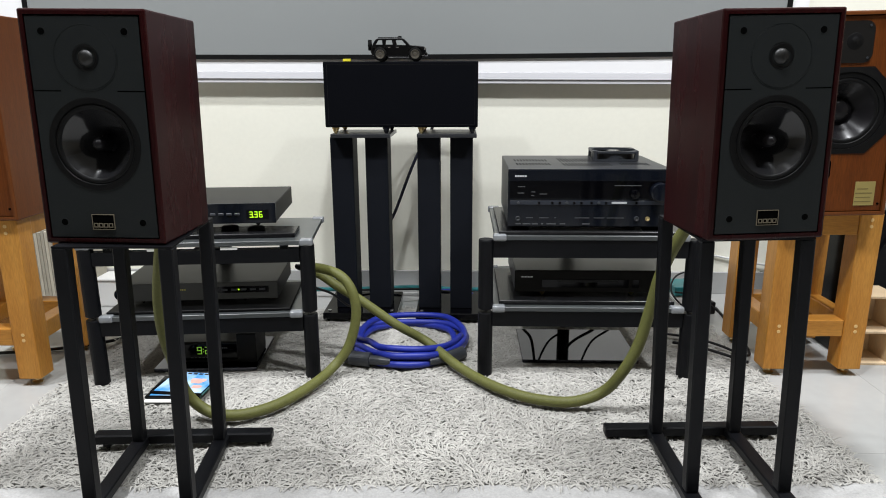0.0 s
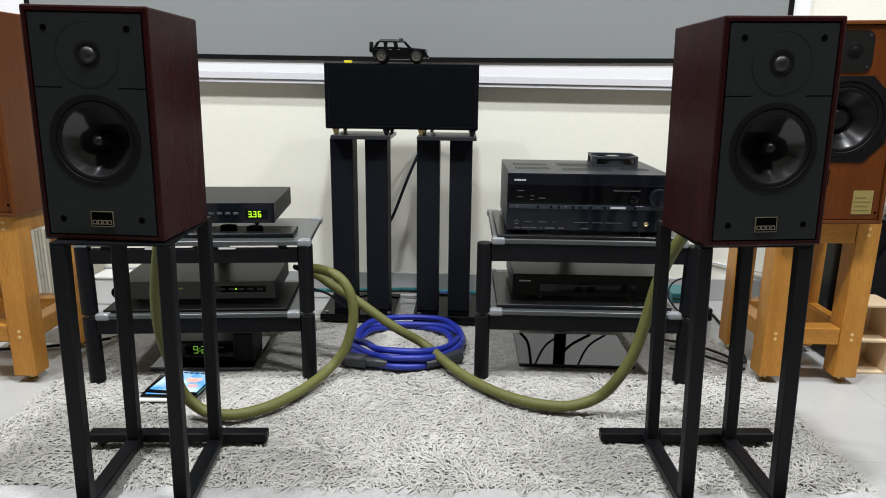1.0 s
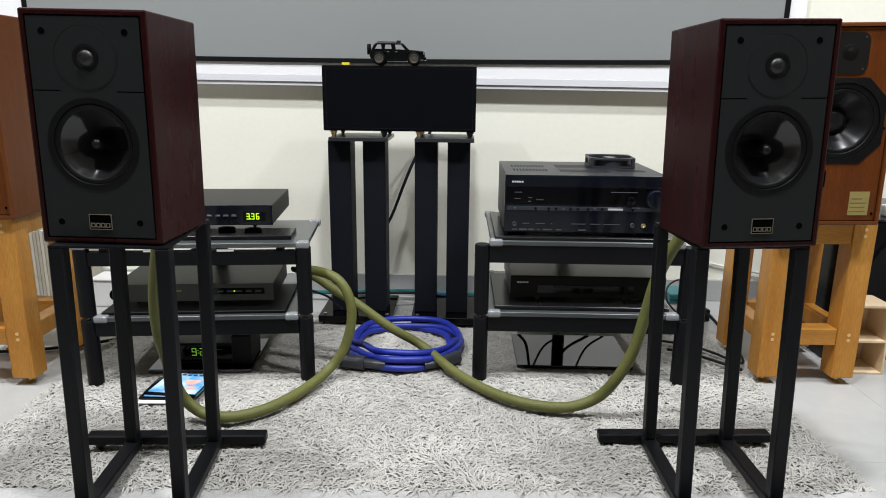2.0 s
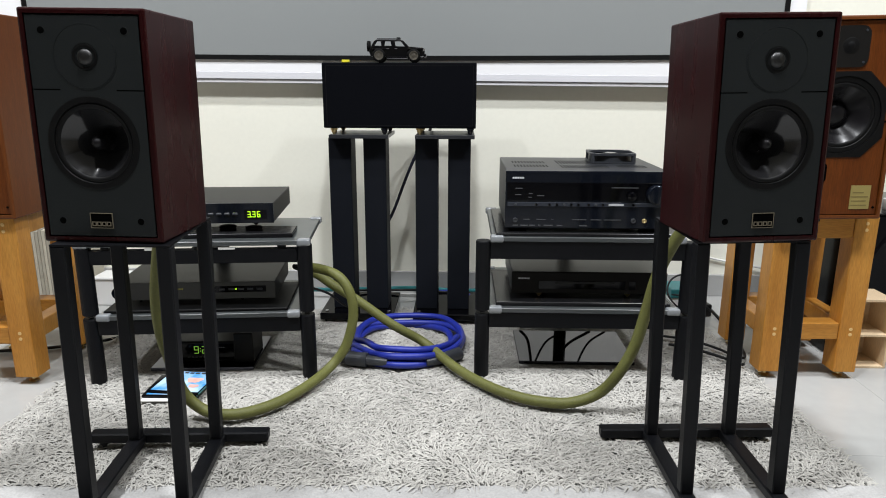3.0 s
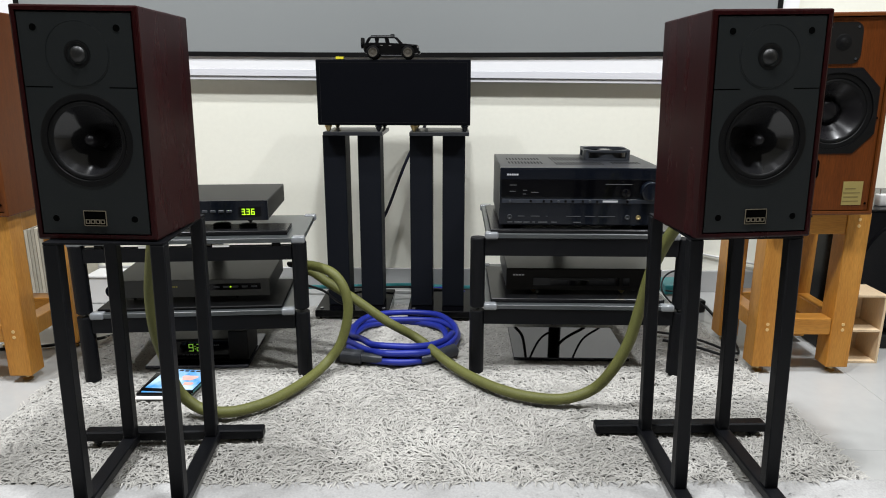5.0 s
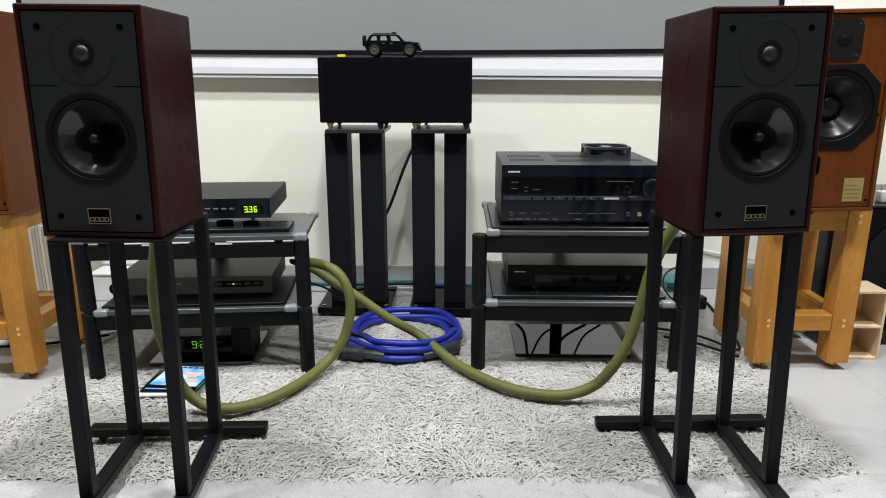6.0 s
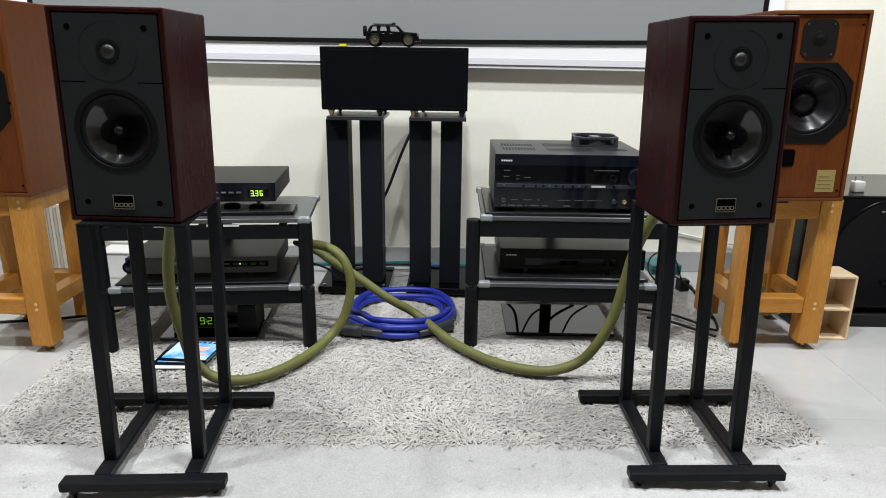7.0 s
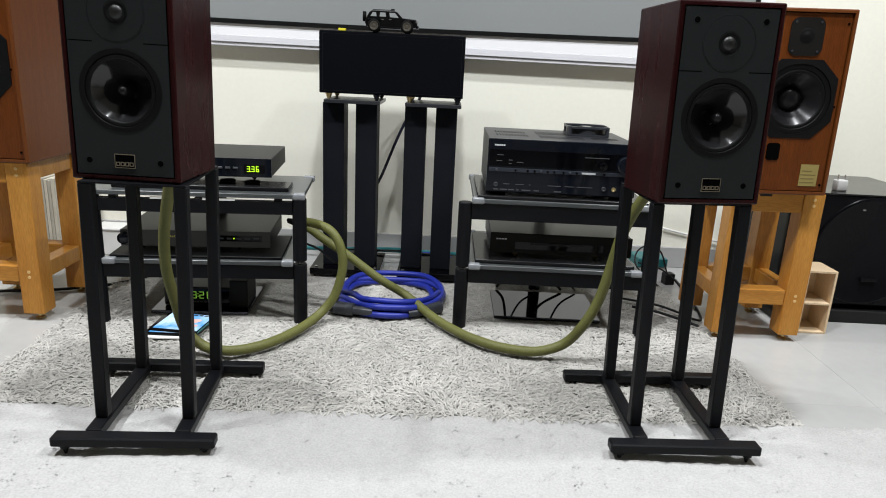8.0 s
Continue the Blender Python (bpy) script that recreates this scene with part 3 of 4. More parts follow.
def wooden_trestle(m, label, mark):
    """Origin on the floor below the middle of the front; 0.27 wide, 0.30 deep."""
    st = thing("wooden_speaker_stand", m, label, "speaker stand", "pair of wooden speaker stands")
    w, d, zt, t = 0.137, 0.30, 0.4715, 0.062
    for sx in (-1, 1):
        for y0 in (0.0, d - t):
            x0, x1 = sorted((sx * w, sx * (w - t)))
            bm = box(x0, x1, y0, y0 + t, 0.022, zt, 0.003, 2)
            part("leg", bm, M_PINE, st)
            part("foot", lathe([(0, 0.0), (0.013, 0.0), (0.014, 0.005), (0.006, 0.007), (0.005, 0.0225), (0, 0.0225)], 18, "z", ((x0 + x1) / 2, y0 + t / 2, 0)), M_BRASS, st, "small brass levelling foot")
    xi = w - t
    for y0 in (0.004, d - t + 0.004):
        part("top_rail", box(-xi + 0.0005, xi - 0.0005, y0, y0 + 0.05, 0.412, zt - 0.001, 0.002, 1), M_PINE_H, st)
        part("low_rail", box(-xi + 0.0005, xi - 0.0005, y0, y0 + 0.05, 0.120, 0.168, 0.002, 1), M_PINE_H, st)
    for sx in (-1, 1):
        x0, x1 = sorted((sx * (w - 0.006), sx * (w - 0.05)))
        part("top_side_rail", box(x0, x1, t + 0.0005, d - t - 0.0005, 0.418, zt - 0.001, 0.002, 1), M_PINE, st)
        part("low_side_rail", box(x0, x1, t + 0.0005, d - t - 0.0005, 0.120, 0.168, 0.002, 1), M_PINE, st)
        for z in (0.136, 0.152, 0.436, 0.454):
            part("wood_plug", lathe([(0.0048, 0.001), (0.0048, -0.0008), (0, -0.001)], 14, origin=(sx * (w - 0.031), 0, z)), M_PLUG, st, "pale round wood plug")
    if mark:
        part("stamp", box(-0.058, -0.022, 0.0025, 0.0045, 0.459, 0.466), M_CABLE, st, "small dark stamped mark")
    return st


vintage_speaker(pose(1.036, 1.98, 0.4740, 0, -1.0, 0.5), "orange-brown wooden vintage loudspeaker with a black octagonal woofer", 1)
vintage_speaker(pose(-1.206, 1.89, 0.4725, 0, 0, 0.5), "orange-brown wooden vintage loudspeaker with a black octagonal woofer", -1)
wooden_trestle(pose(1.058, 2.025, 0, 0, 0, 1.0), "honey-varnished wooden speaker stand with brass feet", True)
wooden_trestle(pose(-1.232, 1.905, 0, 0, 0, 1.0), "honey-varnished wooden speaker stand with brass feet", False)


# ---------- equipment racks ----------
def equipment_rack(m, label, half, depth, top, over, low):
    """Origin on the floor, middle of the front between post centres."""
    rk = thing("equipment_rack", m, label, "equipment rack", "pair of equipment racks")
    for x, y in ((-half, 0.0), (half, 0.0), (0.0, depth)):
        part("lower_post", lathe([(0, 0.012), (0.019, 0.012), (0.0205, 0.014), (0.0205, 0.196), (0.019, 0.199), (0, 0.199)], 24, "z", (x, y, 0)), M_STEEL, rk)
        part("joint_spike", lathe([(0.006, 0.199), (0.006, 0.203), (0.01, 0.204), (0.006, 0.2075), (0.006, 0.2085)], 14, "z", (x, y, 0)), M_SILVER, rk, "small bright joint")
        part("upper_post", lathe([(0, 0.2085), (0.019, 0.2085), (0.0205, 0.211), (0.0205, 0.402 - low), (0.019, 0.405 - low), (0, 0.405 - low)], 24, "z", (x, y, 0)), M_STEEL, rk)
    for z0, z1 in ((0.160 - low * 0.8, 0.202 - low), (0.356 - low * 0.8, top)):
        part("front_beam", box(-half + 0.0195, half - 0.0195, -0.012, 0.012, z0, z1), M_STEEL, rk)
        part("spine_beam", box(-0.012, 0.012, 0.0125, depth - 0.0195, z0, z1), M_STEEL, rk)
    for z in (0.2045 - low, 0.4055 - low):
        g = half + over if z > 0.3 else half - 0.022
        sh = part("glass_shelf", box(-g, g, -0.016, depth + 0.016, z, z + 0.0125, 0.001, 1), M_GLASS, rk, "smoked glass shelf")
        for sx in (-1, 1):
            for y in (-0.012, depth + 0.002):
                part("corner_bumper", box(sx * (g - 0.014) - 0.018, sx * (g - 0.014) + 0.018, y - 0.008, y + 0.018, z - 0.003, z + 0.016, 0.005, 3), M_CLEAR, sh, "clear plastic corner bumper", True)
        for x, y in ((-half + 0.06, 0.0), (half - 0.06, 0.0), (0.0, depth * 0.8)):
            part("pad", box(x - 0.01, x + 0.01, y - 0.01, y + 0.01, (top if z > 0.3 else 0.202 - low), z), M_RUBBER, rk)
    return rk


rack_right = equipment_rack(pose(0.411, 1.996, 0, 0, 0, 0), "black steel equipment rack with two smoked glass shelves", 0.279, 0.39, 0.4035, -0.022, 0.0)
rack_left = equipment_rack(pose(-0.637, 1.939, 0, 0, 0, 6.0), "black steel equipment rack with two smoked glass shelves", 0.288, 0.28, 0.386, 0.014, 0.009)
for a, b in ((-0.125, -0.092), (0.018, 0.040), (0.064, 0.108)):
    part("paper_label", box(a, b, -0.0135, -0.0125, 0.3868, 0.3938), M_PAPER, rack_left, "white paper label under the glass")

SHELF1, SHELF2 = 0.2175, 0.4185
LEFT1, LEFT2 = 0.2085, 0.4095


def slab(m, x0, x1, d, t, label):
    sl = thing("isolation_slab", m, label, "slab")
    part("plate", box(x0, x1, 0, d, 0, t, 0.0015, 1), M_SLAB, sl)
    return sl


slab(pose(0.165, 1.988, SHELF2), 0.0, 0.50, 0.36, 0.009, "polished black slab under the receiver")
slab(pose(0.170, 2.000, SHELF1), 0.0, 0.48, 0.33, 0.012, "polished black slab under the disc player")


def receiver(m):
    rc = thing("av_receiver", m, "black audio-video receiver with dark gloss front on a slab", "receiver")
    w, h, d = 0.4355, 0.164, 0.345
    part("case", box(0.002, w - 0.002, 0.012, d, 0.012, h, 0.002, 1), M_ALUTOP, rc, "dark grey metal cover")
    part("front_panel", box(0, w, 0, 0.012, 0.010, h + 0.001, 0.003, 2), M_ALU, rc, "black metal front panel")
    part("display_window", box(0.004, w - 0.004, -0.0015, 0.001, 0.088, 0.135, 0.0008, 1), M_GLOSSBLK, rc, "gloss black display window")
    for x in (0.04, w - 0.04):
        for y in (0.05, d - 0.05):
            part("foot", lathe([(0, 0.0), (0.022, 0.0), (0.024, 0.004), (0.022, 0.0125), (0, 0.0125)], 20, "z", (x, y, 0)), M_RUBBER, rc)
    part("button_strip", box(0.006, w - 0.006, -0.0012, 0.001, 0.0705, 0.0815, 0.0005, 1), M_STRIP, rc, "blue-grey satin button strip")
    part("lit_strip", box(0.275, 0.315, -0.002, 0, 0.0735, 0.0785), M_PRINT, rc, "pale lit strip")
    for i, x in enumerate((0.028, 0.083, 0.118, 0.138, 0.157, 0.176, 0.195, 0.222, 0.241, 0.260, 0.34)):
        part("button", lathe([(0.0034, 0), (0.0034, -0.0038), (0.0028, -0.0045), (0, -0.0045)], 14, origin=(x, 0, 0.0758)), M_GLOSSBLK if i % 4 else M_GREYPL, rc)
    for x, r in ((0.028, 0.0065), (0.343, 0.0065), (0.372, 0.0062)):
        jk = part("jack_socket", lathe([(r, 0), (r, -0.003), (r * 0.6, -0.003), (r * 0.55, -0.0005), (0, -0.0005)], 18, origin=(x, 0, 0.033)), M_BRASS if x > 0.36 else M_GREYPL, rc, smooth=True)
    kn = part("volume_knob", lathe([(0.026, 0), (0.026, -0.014), (0.0245, -0.018), (0.02, -0.0185), (0, -0.0175)], 36, origin=(0.398, 0, 0.105)), M_ALU, rc, "large round volume knob", True)
    part("selector_knob", lathe([(0.012, 0), (0.012, -0.012), (0.011, -0.014), (0, -0.0135)], 24, origin=(0.333, 0, 0.100)), M_GLOSSBLK, rc, smooth=True)
    bm = bmesh.new()
    for i in range(5):
        box(0.018 + i * 0.0063, 0.0232 + i * 0.0063, -0.0005, 0.0005, 0.1445, 0.149, bm=bm)
    part("maker_mark", bm, M_PRINT, rc, "pale printed mark")
    bm = bmesh.new()
    for x0, x1, z in ((0.026, 0.045, 0.118), (0.026, 0.042, 0.101), (0.062, 0.072, 0.104), (0.062, 0.07, 0.094), (0.084, 0.103, 0.0985), (0.28, 0.35, 0.121)):
        box(x0, x1, -0.002, -0.0014, z, z + 0.002, bm=bm)
    for x0, x1 in ((0.05, 0.068), (0.085, 0.11), (0.125, 0.13), (0.18, 0.218), (0.23, 0.258), (0.265, 0.31)):
        box(x0, x1, -0.0005, 0.0003, 0.034, 0.0358, bm=bm)
    for x0, x1 in ((0.022, 0.036), (0.041, 0.062), (0.066, 0.082), (0.09, 0.096), (0.105, 0.13), (0.14, 0.155), (0.2, 0.22)):
        box(x0, x1, -0.0005, 0.0003, 0.017, 0.020, bm=bm)
    tagged(part("fine_print", bm, M_PRINTDIM, rc, "rows of small grey print"), kind="stuff")
    for gx0, gx1, gy0, gy1 in ((0.03, 0.135, 0.10, 0.16), (0.03, 0.135, 0.19, 0.25), (0.16, 0.30, 0.08, 0.15), (0.16, 0.30, 0.18, 0.26), (0.32, 0.41, 0.1, 0.16)):
        bm = bmesh.new()
        nx, ny = int((gx1 - gx0) / 0.009), int((gy1 - gy0) / 0.016)
        for i in range(nx):
            for j in range(ny):
                x, y = gx0 + i * 0.009, gy0 + j * 0.016
                box(x, x + 0.004, y, y + 0.012, h, h + 0.0006, bm=bm)
        part("vent_grille", bm, M_CABLE, rc, "rows of dark vent slots")
    return rc


receiver(pose(0.188, 2.002, SHELF2 + 0.0091))

fan = thing("cooling_fan", pose(0.513, 2.25, SHELF2 + 0.0091 + 0.1650, 0, 0, -3) @ Matrix.Diagonal((1.1, 1.1, 1.1, 1)), "black square cooling fan lying on the receiver", "fan")


def fan_frame():
    bm = bmesh.new()
    n, a, r = 48, 0.06, 0.0575
    for z, flip in ((0.0, 1), (0.025, 0)):
        inner, outer = [], []
        for i in range(n):
            t = math.tau * i / n
            c, s = math.cos(t), math.sin(t)
            k = min(a / abs(c) if abs(c) > 1e-9 else 9, a / abs(s) if abs(s) > 1e-9 else 9, 0.079)
            inner.append(bm.verts.new((r * c, r * s, z)))
            outer.append(bm.verts.new((k * c, k * s, z)))
        for i in range(n):
            j = (i + 1) % n
            bm.faces.new((inner[i], inner[j], outer[j], outer[i]))
        if z == 0.0:
            low = inner
            lo = outer
    for i in range(n):
        j = (i + 1) % n
        bm.faces.new((low[i], low[j], inner[j], inner[i]))
    for i in range(n):
        j = (i + 1) % n
        p, q = lo[i].co.copy(), lo[j].co.copy()
        for z0, z1 in ((0.0, 0.005), (0.020, 0.025)):
            bm.faces.new([bm.verts.new(v) for v in ((p.x, p.y, z0), (q.x, q.y, z0), (q.x, q.y, z1), (p.x, p.y, z1))])
    for sx in (-1, 1):
        for sy in (-1, 1):
            rod((sx * 0.0525, sy * 0.0525, 0.0), (sx * 0.0525, sy * 0.0525, 0.025), 0.006, 10, bm=bm)
    return bm


part("housing", fan_frame(), M_GREYPL, fan, "black plastic fan housing")
part("hub", lathe([(0, 0.002), (0.02, 0.002), (0.0205, 0.02), (0.018, 0.0225), (0, 0.0225)], 24, "z"), M_CABLE, fan)
for k in range(7):
    bm = bmesh.new()
    prev = None
    for i in range(6):
        r = 0.0195 + 0.036 * i / 5
        a0 = math.tau * k / 7 + 0.25 * i / 5
        lo = bm.verts.new((r * math.cos(a0 - 0.28), r * math.sin(a0 - 0.28), 0.004))
        hi = bm.verts.new((r * math.cos(a0 + 0.28), r * math.sin(a0 + 0.28), 0.020))
        if prev:
            bm.faces.new((prev[0], lo, hi, prev[1]))
        prev = (lo, hi)
    bmesh.ops.solidify(bm, geom=bm.faces[:], thickness=0.0012)
    part("blade", bm, M_CABLE, fan)
part("sticker", lathe([(0, 0.0227), (0.015, 0.0227), (0.015, 0.0230), (0, 0.0231)], 20, "z"), M_SILVER, fan, "silver hub sticker")
tagged(part("fan_lead", sweep([(0.556, 2.30, 0.597), (0.585, 2.32, 0.592), (0.60, 2.35, 0.592), (0.595, 2.395, 0.57), (0.59, 2.42, 0.45)], 0.002, 8), M_CABLE), "thin black cable from the fan", "cable")

opp = thing("disc_player", pose(0.214, 2.028, SHELF1 + 0.0121), "black disc player with a matt front on brass cone feet", "disc player")
part("case", box(0.001, 0.429, 0.008, 0.30, 0.018, 0.0775, 0.002, 1), M_ALUTOP, opp, "dark grey metal cover")
part("front_panel", box(0, 0.43, 0, 0.008, 0.017, 0.0785, 0.0025, 2), M_PLATE, opp, "black brushed metal front")
part("display_window", box(0.075, 0.315, -0.001, 0.001, 0.030, 0.053, 0.0005, 1), M_GLOSSBLK, opp, "gloss black display window")
part("tray", box(0.12, 0.285, -0.0016, -0.0008, 0.0455, 0.0515), M_CABLE, opp)
part("card_slot", box(0.325, 0.343, -0.001, 0.001, 0.030, 0.053), M_GLOSSBLK, opp)
bm = bmesh.new()
for i in range(4):
    box(0.018 + i * 0.0082, 0.0246 + i * 0.0082, -0.0005, 0.0004, 0.0585, 0.062, bm=bm)
part("maker_mark", bm, M_PRINT, opp, "pale printed mark")
for x in (0.08, 0.33):
    for y in (0.03, 0.26):
        part("cone_foot", lathe([(0, 0.0), (0.003, 0.0), (0.011, 0.012), (0.011, 0.0175), (0, 0.0175)], 18, "z", (x, y, 0)), M_BRASS, opp, "brass cone foot")

# left rack: disc player above, amplifier below
RL = pose(-0.637, 1.939, 0, 0, 0, 6.0)
slab(RL @ pose(-0.24, 0.02, LEFT2), 0.0, 0.495, 0.10, 0.012, "polished black slab under the disc player")
cdp = thing("cd_player", RL @ pose(-0.226, 0.042, SHELF2 + 0.0141), "black compact disc player with lit green time display", "cd player")
part("case", box(0.0, 0.43, 0.004, 0.30, 0.014, 0.068, 0.002, 1), M_AMPTOP, cdp, "dark grey metal cover")
part("front_panel", box(-0.0005, 0.4305, 0, 0.004, 0.0135, 0.0685, 0.001, 1), M_ALU, cdp, "black metal front")
part("display_window", box(0.352, 0.412, -0.0008, 0.001, 0.024, 0.050), M_GLOSSBLK, cdp, "gloss black display window")
for i, c in enumerate("336"):
    x = 0.361 + i * 0.0128
    part("digit", digit(c, x, -0.0022, 0.030, 0.0082, 0.0160, 0.0016), M_LED, cdp, "lit green figure")
part("digit_dot", box(0.3702, 0.3722, -0.0022, -0.001, 0.030, 0.0322), M_LED, cdp)
part("led", box(0.3245, 0.3275, -0.0022, 0.0, 0.0395, 0.0425), M_LED, cdp, "small lit green lamp")
for i in range(5):
    part("button", box(0.235 + i * 0.0215, 0.249 + i * 0.0215, -0.003, 0.001, 0.0365, 0.0425, 0.0008, 1), M_GREYPL, cdp)
part("disc_tray", box(0.07, 0.215, -0.0015, 0.001, 0.029, 0.045, 0.0008, 1), M_ALUTOP, cdp)
for x in (0.05, 0.375):
    for y in (0.035, 0.25):
        part("cone_foot", lathe([(0, 0.0), (0.0025, 0.0), (0.004, 0.003), (0.011, 0.011), (0.011, 0.0138), (0, 0.0138)], 18, "z", (x, y, 0)), M_SILVER, cdp, "bright metal cone foot")

for px, py in ((0.05, 0.035), (0.375, 0.035), (0.12, 0.05), (0.30, 0.05)):
    puck = thing("isolation_puck", RL @ pose(-0.232 + px, 0.042 + py, LEFT2 + 0.012), "small black rubber puck under the disc player", "puck", "pucks under the disc player")
    part("pad", lathe([(0, 0), (0.022, 0), (0.024, 0.002), (0.024, 0.006), (0.020, 0.0086), (0.008, 0.0096), (0, 0.0104)], 20, "z"), M_RUBBER, puck, smooth=True)

amp = thing("amplifier", RL @ pose(-0.232, 0.035, LEFT1 + 0.0085), "black integrated amplifier with a round knob and lit lamp", "amplifier")
part("case", box(0.0, 0.43, 0.005, 0.24, 0.018, 0.066, 0.002, 1), M_AMPTOP, amp, "dark grey metal cover")
part("front_panel", box(-0.0005, 0.4305, 0, 0.005, 0.0175, 0.0665, 0.001, 1), M_AMPFRONT, amp, "black metal front")
part("control_strip", box(0.245, 0.405, -0.0006, 0.001, 0.036, 0.054), M_GLOSSBLK, amp)
for i in range(6):
    part("button", box(0.252 + i * 0.0255, 0.268 + i * 0.0255, -0.0026, 0.001, 0.0425, 0.048, 0.0008, 1), M_GREYPL, amp)
part("led", box(0.322, 0.3255, -0.0032, 0.0, 0.0438, 0.0472), M_LED, amp, "small lit green lamp")
part("knob", lathe([(0.017, 0), (0.017, -0.014), (0.0155, -0.016), (0, -0.016)], 32, origin=(0.012, 0, 0.042)), M_ALU, amp, "round black volume knob", True)
bm = bmesh.new()
for i in range(7):
    box(0.139 + i * 0.0062, 0.1435 + i * 0.0062, -0.0006, 0.0003, 0.0455, 0.0455 + (0.006 if i in (0, 2) else 0.0042), bm=bm)
part("maker_mark", bm, M_GOLDTXT, amp, "dim gold printed mark")
for x in (0.05, 0.33):
    for y in (0.04, 0.2):
        part("cone_foot", lathe([(0, 0.0), (0.0025, 0.0), (0.004, 0.004), (0.011, 0.014), (0.011, 0.0178), (0, 0.0178)], 18, "z", (x, y, 0)), M_SILVER, amp, "bright metal cone foot")
psu = thing("isolation_board", RL @ pose(-0.05, 0.06, LEFT1), "flat black board under the amplifier on the glass shelf", "board")
part("plate", box(-0.205, 0.285, -0.060, 0.19, 0.0, 0.0084, 0.002, 1), M_RUBBER, psu)

# ---------- plates on the rug, alarm clock, small things ----------
RUGTOP = 0.0180
pl = thing("mirror_plate", pose(0.2448, 2.0646, RUGTOP - 0.002), "dark mirror glass plate lying on the rug under the rack", "glass plate")
part("plate", box(0, 0.338, 0, 0.25, 0, 0.010, 0.001, 1), M_MIRROR, pl)
pl = thing("mirror_plate", pose(-0.8094, 1.9737, RUGTOP - 0.002, 0, 0, 4), "dark mirror glass plate lying on the rug under the rack", "glass plate")
part("plate", box(0, 0.29, 0, 0.24, 0, 0.010, 0.001, 1), M_MIRROR, pl)

ck = thing("alarm_clock", pose(-0.7841, 2.0141, RUGTOP + 0.0085, 0, 0, 4), "black bedside alarm clock with lit green figures", "alarm clock")
bm = box(0, 0.205, 0, 0.12, 0, 0.062, 0.006, 3)
part("case", bm, M_CABLE, ck, "black plastic case")
part("face", box(0.006, 0.199, -0.0012, 0.001, 0.008, 0.056, 0.0005, 1), M_GLOSSBLK, ck, "gloss black face")
for i, (c, x) in enumerate((("9", 0.086), ("2", 0.1085), ("6", 0.1310))):
    part("digit", digit(c, x, -0.0026, 0.027, 0.0130, 0.0220, 0.0018), M_LED2, ck, "lit green figure")
bm = box(0.1028, 0.1050, -0.0026, -0.001, 0.033, 0.0352)
box(0.1028, 0.1050, -0.0026, -0.001, 0.041, 0.0432, bm=bm)
part("colon", bm, M_LED2, ck)
bm = bmesh.new()
for i in range(6):
    box(0.066 + i * 0.011, 0.073 + i * 0.011, -0.0018, -0.001, 0.0145, 0.0165, bm=bm)
for i in range(4):
    box(0.152 + i * 0.0055, 0.156 + i * 0.0055, -0.0018, -0.001, 0.043, 0.0462, bm=bm)
part("fine_print", bm, M_PRINTDIM, ck)
bx = thing("black_speaker_box", pose(-0.582, 2.0192, RUGTOP + 0.0085, 0, 0, 4), "small black box beside the clock under the rack", "box")
part("body", box(0, 0.055, 0.0, 0.12, 0, 0.09, 0.003, 2), M_RUBBER, bx)

cd = thing("music_book", pose(-0.7538, 1.7826, RUGTOP, 0, 0, 3), "white booklet under two disc cases on the rug", "booklet")
part("cover", box(0.004, 0.138, -0.001, 0.12, 0.0, 0.005, 0.001, 1), M_PAPER, cd)


def disc_case(m, label, art):
    cs = thing("disc_case", m, label, "disc case", "disc cases on the rug")
    part("tray", box(0, 0.142, 0, 0.124, 0, 0.007, 0.001, 1), M_GLOSSBLK, cs, "black case tray")
    part("cover_sheet", box(0.011, 0.139, 0.004, 0.12, 0.0072, 0.0082), art, cs, "blue and white printed cover")
    bm = bmesh.new()
    for i in range(7):
        box(0.018 + i * 0.016, 0.029 + i * 0.016, 0.108, 0.1165, 0.0083, 0.0087, bm=bm)
    part("title_print", bm, M_GLOSSBLK, cs, "row of dark title print")
    bm = bmesh.new()
    for k, (r, a0) in enumerate(((0.020, 0.2), (0.013, 1.1))):
        cx, cy = 0.098 + 0.012 * k, 0.070 - 0.034 * k
        bm.faces.new([bm.verts.new((cx + r * (1 + 0.25 * math.sin(3 * t + a0)) * math.cos(t), cy + r * (1 + 0.3 * math.cos(2 * t)) * math.sin(t), 0.0086)) for t in (math.tau * i / 18 for i in range(18))])
    part("cover_print", bm, M_PINK, cs, "pale pink printed patch")
    part("spine", box(0.1405, 0.1425, 0.002, 0.122, 0.0012, 0.0062), M_TEAL, cs, "teal case spine")
    return cs


disc_case(pose(-0.7507, 1.7948, RUGTOP + 0.0062, 0, 0, 1), "black disc case with a blue printed cover on the rug", M_COVERBLUE)
disc_case(pose(-0.7437, 1.8069, RUGTOP + 0.0146, 0, 0, -5), "black disc case with a blue printed cover on the rug", M_COVERBLUE)

